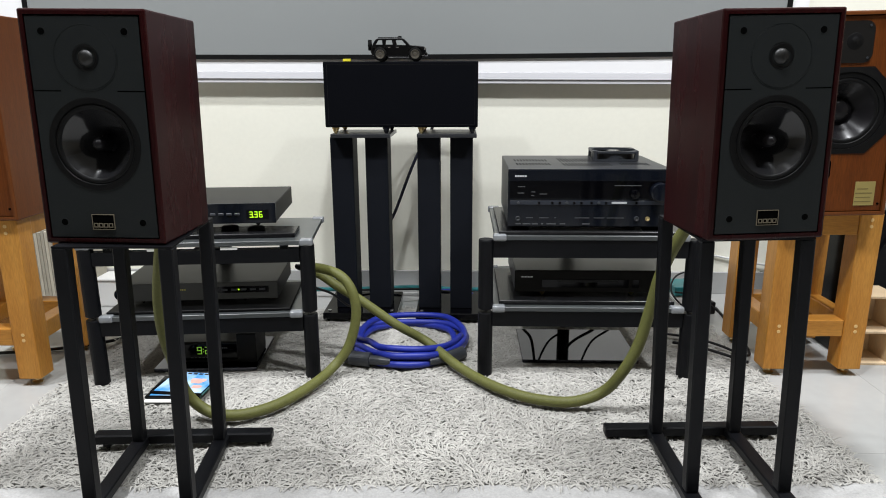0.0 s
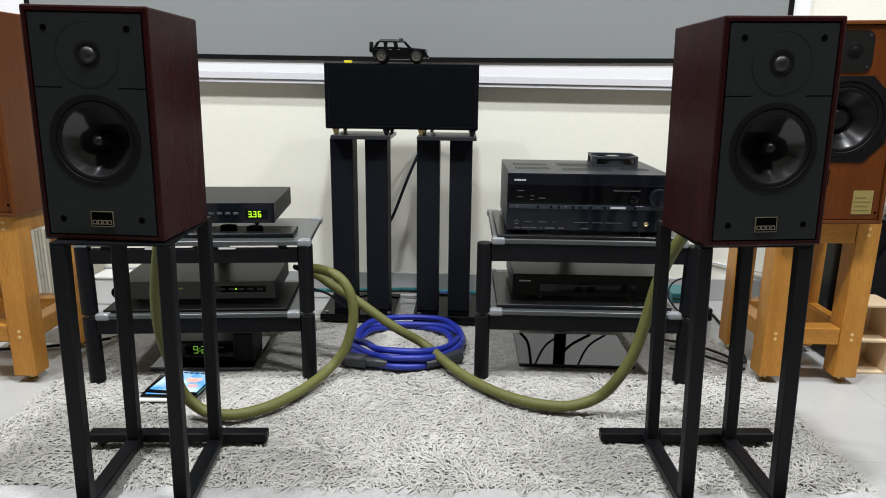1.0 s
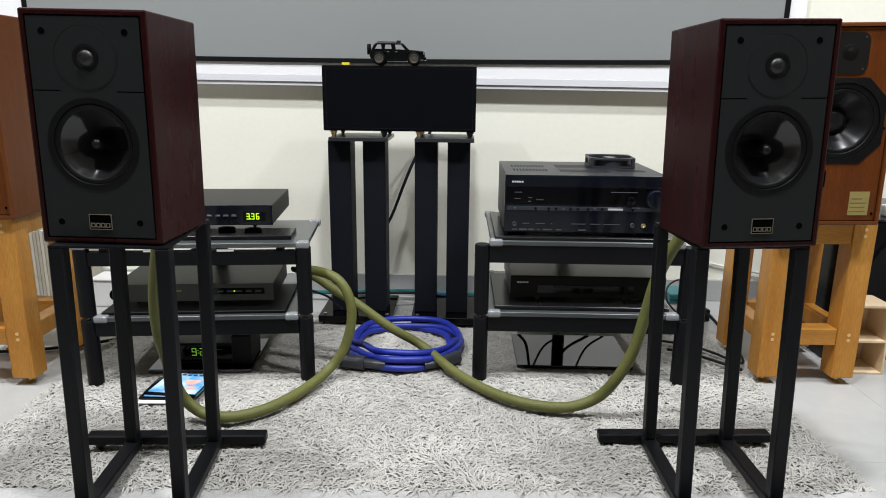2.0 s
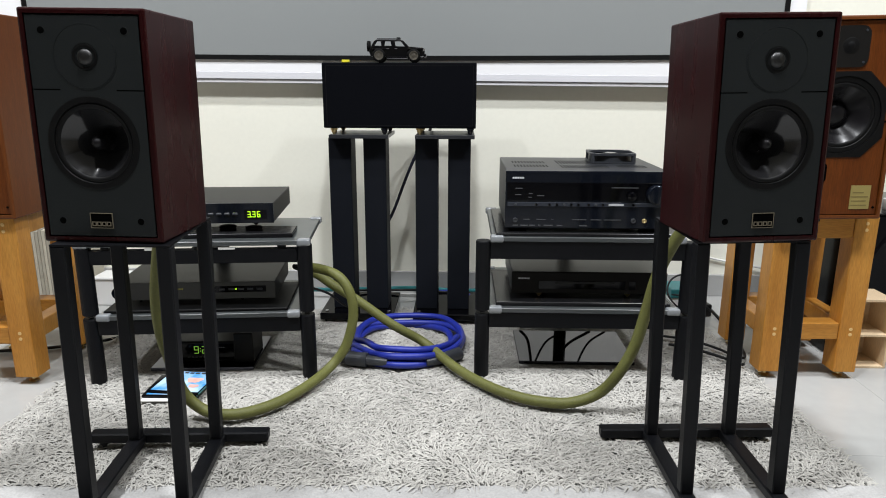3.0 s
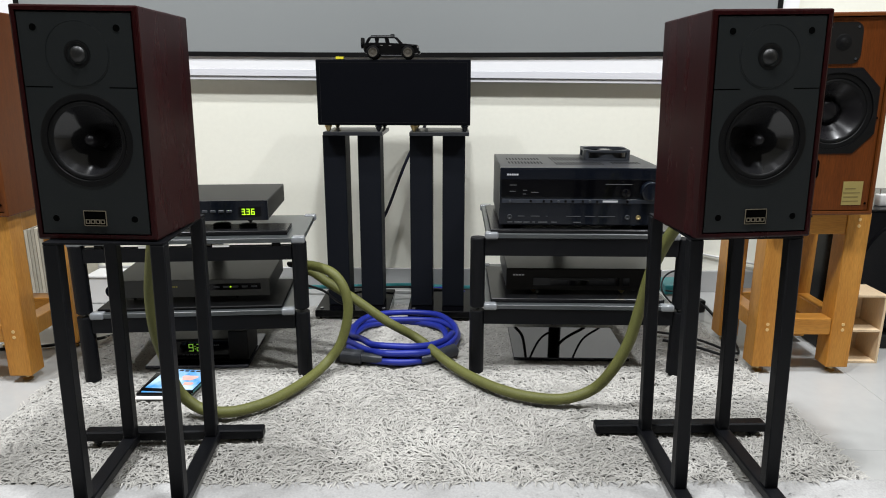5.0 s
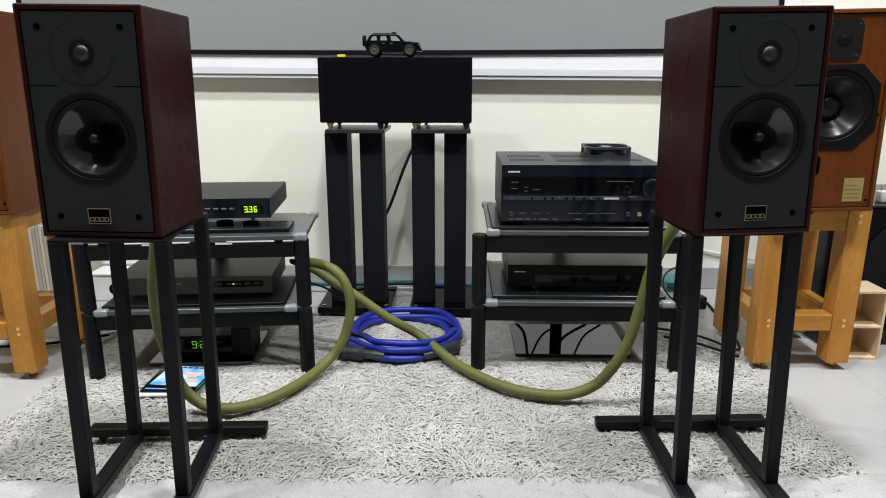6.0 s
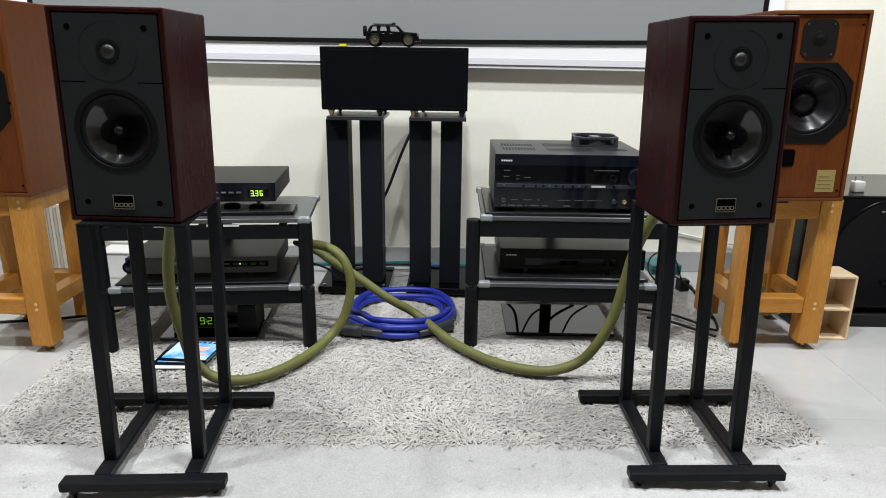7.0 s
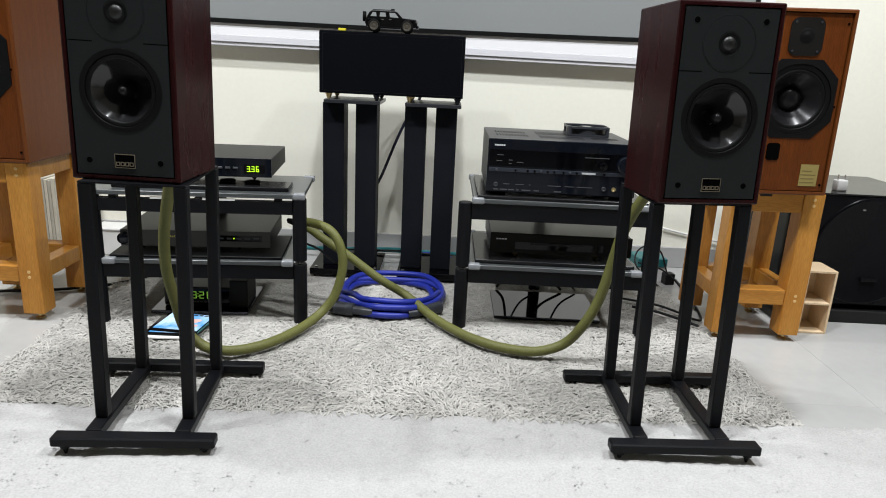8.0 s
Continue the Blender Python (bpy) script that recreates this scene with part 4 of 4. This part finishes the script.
# ---------- centre loudspeaker on column stands ----------
cs = thing("centre_loudspeaker", pose(-0.131, 2.42, 0.6735), "wide black centre loudspeaker with a cloth grille", "loudspeaker")
part("cabinet", box(-0.248, 0.246, 0.012, 0.165, 0, 0.2065, 0.002, 1), M_BLACKCAB, cs, "black wood cabinet")
part("grille", box(-0.2475, 0.2455, 0, 0.0115, 0.001, 0.2055, 0.004, 3), M_CLOTH, cs, "black cloth grille")
bm = bmesh.new()
for a in ((-0.236, 0.236, 0.009, 0.0100), (-0.236, 0.236, 0.196, 0.197), (-0.236, -0.235, 0.010, 0.196), (0.235, 0.236, 0.010, 0.196)):
    box(a[0], a[1], -0.0006, 0.0004, a[2], a[3], bm=bm)
part("grille_seam", bm, M_BLACKCAB, cs)


def column_stand(m, x_cols, base, label):
    """Origin on the floor below the middle of the column fronts."""
    st = thing("column_stand", m, label, "speaker stand", "pair of column stands")
    for x in x_cols:
        part("column", box(x - 0.0375, x + 0.0375, 0.0, 0.10, 0.048, 0.641, 0.003, 2), M_COLUMN, st)
    part("base_plate", box(base[0], base[1], -0.055, 0.19, 0.024, 0.0475, 0.002, 1), M_GLOSSBLK, st, "black base plate")
    part("top_plate", box(-0.099, 0.094, -0.045, 0.17, 0.6415, 0.6535, 0.001, 1), M_ALUTOP, st, "dark metal top plate")
    for x, y in ((-0.085, -0.02), (0.08, -0.02), (-0.085, 0.15), (0.08, 0.15)):
        part("top_spike", lathe([(0, 0.6536), (0.004, 0.6537), (0.009, 0.662), (0.0095, 0.668), (0.012, 0.6685), (0.012, 0.6733), (0, 0.6733)], 18, "z", (x, y, 0)), M_BRASS if abs(x) > 0.082 else M_ALU, st, "small metal cone spike")
    for x in base:
        for y in (-0.035, 0.17):
            part("floor_spike", rod((x * 0.9, y, 0.006), (x * 0.9, y, 0.024), 0.002, 10, 0.006), M_STEEL, st)
    for x in (base[0] + 0.02, base[1] - 0.02):
        part("bolt", lathe([(0.006, 0.0475), (0.006, 0.0505), (0, 0.0512)], 12, "z", (x, -0.03, 0)), M_SILVER, st)
    return st


column_stand(pose(-0.262, 2.452, 0), (-0.073, 0.043), (-0.15, 0.105), "black twin-column steel stand with a base plate")
column_stand(pose(0.0175, 2.452, 0), (-0.064, 0.045), (-0.11, 0.135), "black twin-column steel stand with a base plate")

car = thing("toy_car", pose(-0.142, 2.462, 0.8805, 0, 0, 2), "black toy off-road car on the centre loudspeaker", "toy car")


def car_body():
    """Side outline extruded across, then rounded."""
    side = [(-0.080, 0.018), (0.082, 0.018), (0.090, 0.024), (0.090, 0.040), (0.084, 0.045), (0.040, 0.049), (0.022, 0.067), (0.014, 0.069), (-0.062, 0.069), (-0.070, 0.064), (-0.081, 0.044), (-0.085, 0.03)]
    bm = bmesh.new()
    near = [bm.verts.new((x, -0.034, z)) for x, z in side]
    far = [bm.verts.new((x, 0.034, z)) for x, z in side]
    bm.faces.new(near)
    bm.faces.new(far[::-1])
    for i in range(len(side)):
        j = (i + 1) % len(side)
        bm.faces.new((near[i], far[i], far[j], near[j]))
    bmesh.ops.recalc_face_normals(bm, faces=bm.faces)
    bmesh.ops.bevel(bm, geom=bm.edges[:], offset=0.002, segments=2, profile=0.5, affect="EDGES")
    return bm


part("body", car_body(), M_TOY, car)
for pts in (((-0.067, 0.050), (-0.046, 0.050), (-0.048, 0.063), (-0.059, 0.063)), ((-0.036, 0.050), (-0.014, 0.050), (-0.017, 0.063), (-0.034, 0.063)), ((-0.001, 0.049), (0.028, 0.048), (0.015, 0.063), (-0.004, 0.063))):
    part("side_window", flat(pts, -0.0346), M_TOYGLASS, car)
for x in (-0.054, 0.056):
    for y in (-0.036, 0.036):
        wh = part("wheel", lathe([(0.011, y - 0.008), (0.0182, y - 0.009), (0.0205, y - 0.006), (0.0205, y + 0.006), (0.0182, y + 0.009), (0.011, y + 0.008)], 28, origin=(x, 0, 0.0206)), M_TYRE, car, "black rubber tyre", True)
        part("rim", lathe([(0.0145, y - 0.0078), (0.0138, y - 0.0096), (0.0118, y - 0.0094), (0.0108, y - 0.0066), (0.0060, y - 0.0060), (0.0045, y - 0.0080), (0, y - 0.0082)], 20, origin=(x, 0, 0.0206)), M_RIM, wh, "grey metal rim")
    bm = box(x - 0.021, x + 0.021, -0.040, 0.040, 0.039, 0.0425, 0.0015, 1)
    part("wheel_arch", bm, M_TOY, car)
part("spare_wheel", lathe([(0.006, -0.094), (0.0165, -0.094), (0.0165, -0.084), (0.006, -0.084)], 24, "x", (0, 0, 0.050)), M_TYRE, car, "spare wheel on the tail", True)
for y in (-0.028, 0.028):
    part("roof_rail", rod((-0.060, y, 0.0715), (0.012, y, 0.0715), 0.0014, 8), M_TOY, car)
part("light_bar", box(0.001, 0.013, -0.022, 0.022, 0.0690, 0.0765, 0.001, 1), M_TOY, car)
part("bumper", box(0.086, 0.095, -0.034, 0.034, 0.017, 0.026, 0.002, 1), M_TOY, car)
part("running_board", box(-0.033, 0.034, -0.038, 0.038, 0.013, 0.0185, 0.001, 1), M_TOY, car)
part("headlight", box(0.0850, 0.0910, -0.0345, -0.02, 0.034, 0.041), M_SILVER, car)
for x in (-0.026, 0.0):
    part("door_handle", box(x - 0.004, x + 0.004, -0.0356, -0.034, 0.0405, 0.0425), M_SILVER, car)
tagged(part("yellow_tag", box(-0.315, -0.291, 2.43, 2.445, 0.8801, 0.888, 0.0005, 1), M_YELLOW), "small yellow tag lying on the centre loudspeaker", "tag")

# ---------- subwoofer, box, charger ----------
sub = thing("subwoofer", pose(1.46, 2.235, 0), "gloss black subwoofer on a black plinth", "subwoofer")
part("cabinet", box(-0.24, 0.24, 0.0, 0.42, 0.062, 0.437, 0.004, 2), M_SUB, sub, "gloss black cabinet")
part("lid", box(-0.242, 0.242, -0.002, 0.422, 0.4375, 0.443, 0.001, 1), M_SUBTOP, sub)
part("plinth", box(-0.25, 0.25, -0.012, 0.43, 0.0, 0.045, 0.003, 1), M_BLACKCAB, sub, "black plinth")
part("neck", box(-0.22, 0.22, 0.02, 0.40, 0.045, 0.062), M_DARK, sub)
part("driver_cover", lathe([(0.185, 0.0), (0.183, -0.004), (0.176, -0.0045), (0.17, -0.002), (0, -0.003)], 64, origin=(0.03, 0, 0.25)), M_SUB, sub, "round gloss black cover", True)
bm = lathe([(0.018, 0.001), (0.018, -0.001), (0.016, -0.002), (0, -0.0022)], 28)
bmesh.ops.scale(bm, vec=(1, 1, 0.36), verts=bm.verts)
bmesh.ops.translate(bm, vec=(-0.012, 0, 0.392), verts=bm.verts)
part("badge", bm, M_SILVER, sub, "small oval silver badge", True)
part("lever", box(0.02, 0.075, -0.012, -0.002, 0.15, 0.162, 0.003, 2), M_SUB, sub)

ch = thing("wall_charger", pose(1.390, 2.30, 0.443, 0, 0, 8), "small white plug charger lying on the subwoofer", "charger")
part("body", box(-0.019, 0.019, -0.014, 0.014, 0.0, 0.036, 0.004, 3), M_WHITEPL, ch, "", True)
for x in (-0.012, 0.012):
    part("pin", rod((x, 0, 0.036), (x, 0.0, 0.053), 0.0022, 10), M_SILVER, ch, "metal plug pin")

cb = thing("pine_box", pose(1.283, 2.108, 0, 0, 0, 0), "small raw pine box with two open compartments", "box")
for x0, x1, z0, z1, nm in ((-0.0475, -0.0405, 0, 0.213, "side_panel"), (0.0405, 0.0475, 0, 0.213, "side_panel"), (-0.0403, 0.0403, 0.206, 0.213, "top_panel"), (-0.0403, 0.0403, 0, 0.007, "bottom_panel"), (-0.0403, 0.0403, 0.099, 0.106, "shelf")):
    part(nm, box(x0, x1, 0, 0.11, z0, z1, 0.0008, 1), M_RAW, cb)
part("back_panel", box(-0.0403, 0.0403, 0.104, 0.1095, 0.0072, 0.2058), M_RAW, cb)

# ---------- records and plastic boxes at the wall ----------
for i in range(7):
    rec = part("record_sleeve", box(-1.455 + i * 0.0125, -1.4437 + i * 0.0125, 2.48, 2.79, 0.0, 0.315 - 0.004 * (i % 3), 0.0008, 1), M_SLEEVE)
    tagged(rec, "cream upright record sleeve on the floor", "record", "row of records")
tb = thing("plastic_box", pose(-1.30, 2.58, 0), "white plastic box with a white lid by the wall", "box")
part("tub", box(0, 0.13, 0, 0.10, 0, 0.10, 0.006, 3), M_WHITEPL, tb)
part("lid", box(-0.004, 0.134, -0.004, 0.104, 0.1005, 0.110, 0.004, 3), M_WHITEPL, tb, "white plastic lid")
tb = thing("plastic_box", pose(0.835, 2.56, 0, 0, 0, 6), "flat white plastic box with a teal lid by the wall", "box")
part("tub", box(0, 0.11, 0, 0.10, 0, 0.062, 0.006, 3), M_WHITEPL, tb)
part("lid", box(-0.004, 0.114, -0.004, 0.104, 0.0625, 0.098, 0.005, 3), M_TEAL, tb, "teal plastic lid")

# teal flat strips along the foot of the wall
for pts in ([(-0.62, 2.72, 0.03), (-0.45, 2.70, 0.036), (-0.28, 2.735, 0.03), (-0.12, 2.715, 0.042), (0.05, 2.725, 0.032), (0.22, 2.71, 0.036)], [(-0.30, 2.76, 0.02), (-0.14, 2.745, 0.028), (0.02, 2.755, 0.02), (0.16, 2.75, 0.025)]):
    tagged(part("teal_cable", sweep(pts, 0.008, 10), M_TEAL), "teal cable lying along the foot of the wall", "cable")

# ---------- cables ----------
def hose(points, r, label):
    c = thing("speaker_cable", pose(0, 0, 0), label, "cable", "olive speaker cables")
    part("sleeve", sweep(points, r, 18, 10), M_OLIVE, c, "olive green braided sleeve", True)
    p, q = Vector(points[-2]), Vector(points[-1])
    part("end_boot", rod(q - (q - p).normalized() * 0.004, q + (q - p).normalized() * 0.05, r * 0.85, 18), M_CABLE, c, "black end boot")
    p, q = Vector(points[1]), Vector(points[0])
    part("end_boot", rod(q - (q - p).normalized() * 0.004, q + (q - p).normalized() * 0.04, r * 0.62, 18, r * 0.45), M_CABLE, c, "black end boot")
    return c


hose([(-0.375, 2.06, 0.305), (-0.325, 2.035, 0.308), (-0.268, 2, 0.298), (-0.234, 1.985, 0.255), (-0.226, 1.98, 0.187), (-0.2484, 1.9729, 0.1018), (-0.2892, 1.9503, 0.049), (-0.3296, 1.8589, 0.037), (-0.3822, 1.7638, 0.036), (-0.4379, 1.7092, 0.036), (-0.4915, 1.69, 0.037), (-0.5522, 1.7022, 0.043), (-0.5961, 1.6992, 0.0905), (-0.603, 1.665, 0.185), (-0.612, 1.65, 0.265), (-0.610, 1.642, 0.347), (-0.595, 1.63, 0.42), (-0.572, 1.61, 0.5)], 0.0136, "thick olive braided speaker cable looping over the rug")
hose([(-0.378, 2.1, 0.282), (-0.345, 2.098, 0.272), (-0.3, 2.09, 0.243), (-0.226, 2.085, 0.197), (-0.1281, 2.0807, 0.1277), (-0.036, 2.0927, 0.0679), (0.0538, 1.9855, 0.041), (0.1316, 1.8892, 0.036), (0.2025, 1.8245, 0.036), (0.2712, 1.7901, 0.036), (0.3481, 1.78, 0.038), (0.4184, 1.7805, 0.0645), (0.458, 1.755, 0.13), (0.491, 1.75, 0.205), (0.511, 1.745, 0.298), (0.524, 1.73, 0.385), (0.545, 1.7, 0.47), (0.575, 1.675, 0.535)], 0.0136, "thick olive braided speaker cable hanging to the stand")

coil = thing("coiled_cable", pose(-0.102, 2.187, -0.0115), "bright blue audio cable coiled on the rug", "cable")
pts = []
rng = random.Random(4)
for i in range(3 * 16 + 7):
    a = math.tau * i / 16 + 3.7
    turn = i // 16
    rx, ry = 0.150 + 0.012 * ((turn * 2) % 3) + rng.uniform(-0.004, 0.004), 0.165 + 0.012 * ((turn * 2 + 1) % 3) + rng.uniform(-0.004, 0.004)
    pts.append((rx * math.cos(a) + 0.006 * turn, ry * math.sin(a) + 0.008 * turn, 0.037 + 0.012 * turn + 0.006 * math.sin(3 * a)))
part("cord", sweep(pts, 0.0099, 14, 6), M_BLUE, coil, "royal blue cable jacket", True)
part("plug", rod((-0.155, -0.145, 0.048), (-0.095, -0.158, 0.048), 0.021, 24), M_GREYPL, coil, "dark grey cable plug")
part("plug_tail", rod((-0.096, -0.158, 0.048), (-0.035, -0.168, 0.047), 0.0145, 20, 0.0125), M_GREYPL, coil)
part("plug_cap", rod((-0.175, -0.142, 0.048), (-0.154, -0.145, 0.048), 0.014, 20, 0.019), M_CABLE, coil)
part("socket", rod((0.125, -0.135, 0.045), (0.172, -0.095, 0.047), 0.019, 24), M_GREYPL, coil, "dark grey cable socket")
part("socket_tail", rod((0.075, -0.158, 0.044), (0.126, -0.134, 0.045), 0.012, 20, 0.0145), M_GREYPL, coil)


def cable(name, pts, r, mat, label):
    return tagged(part(name, sweep(pts, r, 10, 8), mat, None, "", True), label, "cable")


cable("wall_cable", [(-0.03, 2.59, 0.70), (-0.04, 2.70, 0.675), (-0.055, 2.76, 0.635), (-0.10, 2.775, 0.56), (-0.14, 2.77, 0.47), (-0.19, 2.76, 0.34), (-0.225, 2.75, 0.27), (-0.27, 2.74, 0.16), (-0.28, 2.73, 0.05)], 0.006, M_NAVY, "dark blue cable hanging behind the centre stands")
cable("blue_cable", [(-0.02, 2.70, 0.03), (0.03, 2.66, 0.045), (0.07, 2.62, 0.05), (0.12, 2.64, 0.035), (0.16, 2.70, 0.03)], 0.009, M_BLUE, "blue cable lying behind the column stands")
cable("power_cable", [(-0.33, 2.62, 0.06), (-0.25, 2.64, 0.055), (-0.16, 2.63, 0.06), (-0.08, 2.65, 0.055), (0.02, 2.64, 0.05), (0.18, 2.66, 0.04), (0.3, 2.6, 0.04)], 0.004, M_CABLE, "thin black cable lying behind the stands")
cable("power_cable", [(-0.42, 2.25, 0.19), (-0.36, 2.30, 0.15), (-0.32, 2.36, 0.09), (-0.30, 2.45, 0.05)], 0.004, M_CABLE, "thin black cable hanging behind the rack")
cable("power_cable", [(0.72, 2.20, 0.030), (0.78, 2.175, 0.029), (0.84, 2.12, 0.028), (0.895, 2.06, 0.026)], 0.0045, M_CABLE, "thin black cable lying on the rug")
cable("power_cable", [(0.70, 2.28, 0.030), (0.80, 2.24, 0.029), (0.86, 2.18, 0.028), (0.90, 2.12, 0.026), (0.945, 2.17, 0.010), (0.98, 2.35, 0.006), (1.0, 2.6, 0.006)], 0.004, M_CABLE, "thin black cable lying on the rug")
for k, (x, dx, z) in enumerate(((0.30, 0.12, 0.085), (0.36, 0.14, 0.12), (0.45, 0.10, 0.10), (0.33, -0.06, 0.07))):
    cable("hanging_cable", [(x, 2.38, 0.36), (x + 0.05 * dx, 2.39, 0.27), (x + dx * 0.2, 2.385, 0.17 + 0.2 * z), (x + dx * 0.5, 2.36, 0.06 + 0.3 * z), (x + dx, 2.33, 0.032)], 0.0048 if k % 2 else 0.0036, M_CABLE, "black cable hanging behind the rack")
cable("adapter_lead", [(0.945, 2.55, 0.046), (0.915, 2.56, 0.125), (0.87, 2.57, 0.15), (0.825, 2.56, 0.13), (0.81, 2.53, 0.09), (0.84, 2.50, 0.05), (0.90, 2.48, 0.012)], 0.0032, M_CABLE, "thin black adapter lead looping beside the wall")
cable("adapter_lead", [(0.80, 2.46, 0.11), (0.85, 2.45, 0.105), (0.90, 2.43, 0.085), (0.94, 2.40, 0.05), (0.97, 2.36, 0.008)], 0.003, M_CABLE, "thin black adapter lead beside the rack")
cable("white_cable", [(0.98, 2.79, 0.17), (1.10, 2.79, 0.145), (1.25, 2.78, 0.12), (1.4, 2.77, 0.10)], 0.004, M_WHITEPL, "white cable along the wall")
cable("power_cable", [(-1.7, 2.02, 0.007), (-1.45, 2.10, 0.007), (-1.2, 2.16, 0.007), (-1.02, 2.25, 0.012), (-0.9, 2.35, 0.036)], 0.005, M_CABLE, "black cable lying on the floor")
adapter = thing("power_adapter", pose(0.955, 2.56, 0.0, 0, 0, 12), "black power adapter beside the rack", "power adapter")
part("body", box(-0.020, 0.020, -0.02, 0.02, 0.0, 0.046, 0.006, 3), M_CABLE, adapter)


# ---------- rugs ----------
def tufts(x0, x1, y0, y1, step, length, width, lean, seed, z, depth, flat_ratio):
    """Thin three-sided bent strands of pile over a rectangle, as plain lists."""
    g = np.random.default_rng(seed)
    nx, ny = int((x1 - x0) / step), int((y1 - y0) / step)
    n = nx * ny
    ix, iy = np.meshgrid(np.arange(nx), np.arange(ny))
    px = x0 + (ix.ravel() + g.uniform(0.0, 1.0, n)) * step
    py = y0 + (iy.ravel() + g.uniform(0.0, 1.0, n)) * step
    swirl = 2.6 * np.sin(px * 7.3 + 1.1) * np.cos(py * 6.1) + 1.7 * np.sin(px * 17.0 + py * 13.0)
    ang = swirl + g.normal(0, 1.1, n)
    ln = length * g.uniform(0.7, 1.25, n)
    tilt = lean * g.uniform(0.85, 1.2, n)
    lift = depth * g.uniform(0.0, 1.0, n) ** 0.7
    wd = width * g.uniform(0.75, 1.25, n)
    dx, dy = np.cos(ang), np.sin(ang)
    levels = []
    for f, w, bend in ((0.0, 1.0, 0.0), (0.55, 0.95, 0.75), (1.0, 0.25, 1.75)):
        r = ln * f
        out = r * np.sin(np.minimum(tilt * (0.55 + 0.45 * bend), 1.5))
        up = r * np.cos(np.minimum(tilt * (0.55 + 0.45 * bend), 1.42))
        cx, cy, cz = px + dx * out, py + dy * out, z + lift + up
        for k in range(3):
            a = math.tau * k / 3
            ox = wd * w * 0.5 * (np.cos(a) * -dy)
            oy = wd * w * 0.5 * (np.cos(a) * dx)
            oz = wd * w * flat_ratio * np.sin(a)
            levels.append(np.stack([cx + ox, cy + oy, cz + oz], 1))
    co = np.stack(levels, 1).reshape(-1, 3)
    faces = []
    for l in range(2):
        for k in range(3):
            j = (k + 1) % 3
            faces.append((3 * l + k, 3 * l + j, 3 * l + 3 + j, 3 * l + 3 + k))
    fa = (np.array(faces)[None] + 9 * np.arange(n)[:, None, None]).reshape(-1, 4)
    tip = (np.array([6, 7, 8])[None] + 9 * np.arange(n)[:, None])
    return co, fa, tip


def pile(name, args, mat, parent):
    co, fa, tip = tufts(*args)
    me = bpy.data.meshes.new(name)
    me.from_pydata(co.tolist(), [], fa.tolist() + tip.tolist())
    me.materials.append(mat)
    me.polygons.foreach_set("use_smooth", [True] * len(me.polygons))
    across = co.reshape(-1, 3, 3)
    across = (across - across.mean(1, keepdims=True)).reshape(-1, 3) / args[6]
    soft = across * np.array((2.2, 2.2, 0.0)) + np.array((0.0, 0.0, 1.0))
    soft /= np.linalg.norm(soft, axis=1, keepdims=True)
    me.normals_split_custom_set_from_vertices(soft.tolist())
    ob = new(name, me)
    ob.parent = parent
    return tagged(ob, kind="stuff")


def matted(name, x0, x1, y0, y1, step, z, rise, seed, mat, parent, label):
    """The matted ground of a pile: a closed sheet with small uneven humps, its edge turned down."""
    g = np.random.default_rng(seed)
    nx, ny = int((x1 - x0) / step), int((y1 - y0) / step)
    co = []
    for j in range(ny + 1):
        for i in range(nx + 1):
            x, y = x0 + (x1 - x0) * i / nx, y0 + (y1 - y0) * j / ny
            edge = i in (0, nx) or j in (0, ny)
            swell = 0.5 + 0.5 * noise.noise(Vector((x * 9, y * 9, seed)))
            lumps = noise.noise(Vector((x * 38, y * 30, seed + 7))) + 0.5 * noise.noise(Vector((x * 85, y * 85, seed + 3)))
            co.append((x, y, 0.001 if edge else z + rise * (0.5 * swell + 0.8 * lumps + g.uniform(-0.35, 0.35))))
    faces = [(j * (nx + 1) + i, j * (nx + 1) + i + 1, (j + 1) * (nx + 1) + i + 1, (j + 1) * (nx + 1) + i) for j in range(ny) for i in range(nx)]
    me = bpy.data.meshes.new(name)
    me.from_pydata(co, [], faces)
    me.materials.append(mat)
    for p in me.polygons:
        p.use_smooth = True
    ob = new(name, me)
    ob.parent = parent
    return tagged(ob, label)


rug = thing("shag_rug", pose(-0.055, 1.455, 0, 0, 0, 2.0), "grey shaggy long-pile rug under the racks and stands", "rug")
# Ground coloured dark for the gaps between strands, where little light falls.
matted("backing", -0.960, 0.990, 0.0, 1.10, 0.010, 0.0058, 0.0028, 5, M_PILEBASE, rug, "grey matted rug ground, darkened for shade between the strands")
pile("fleece", (-0.965, 0.995, -0.006, 1.105, 0.0054, 0.0250, 0.0041, 1.26, 11, 0.0030, 0.0066, 0.34), M_PILE, rug)
rug = thing("white_rug", pose(-0.055, 1.447, 0, 0, 0, 2.0), "soft white short-pile rug in front of the grey rug", "rug")
matted("backing", -1.35, 1.40, -1.6, 0.014, 0.009, 0.0092, 0.0042, 6, M_WBASE, rug, "white matted rug ground")
pile("fleece", (-1.345, 1.395, -0.75, 0.010, 0.0056, 0.0046, 0.0048, 0.55, 12, 0.0058, 0.0008, 0.3), M_WPILE, rug)

# ---------- floor tiles ----------
TILE = 0.60
me = bpy.data.meshes.new("tile")
bm = box(0.0003, TILE - 0.0003, 0.0003, TILE - 0.0003, -0.004, 0.0, 0.0004, 1)
bm.to_mesh(me)
bm.free()
me.materials.append(M_TILE)
for i in range(1, 13):
    for j in range(0, 13):
        t = new("tile", me)
        t.parent = floor
        t.location = (-4.2 + i * TILE, -4.98 + j * TILE, 0)
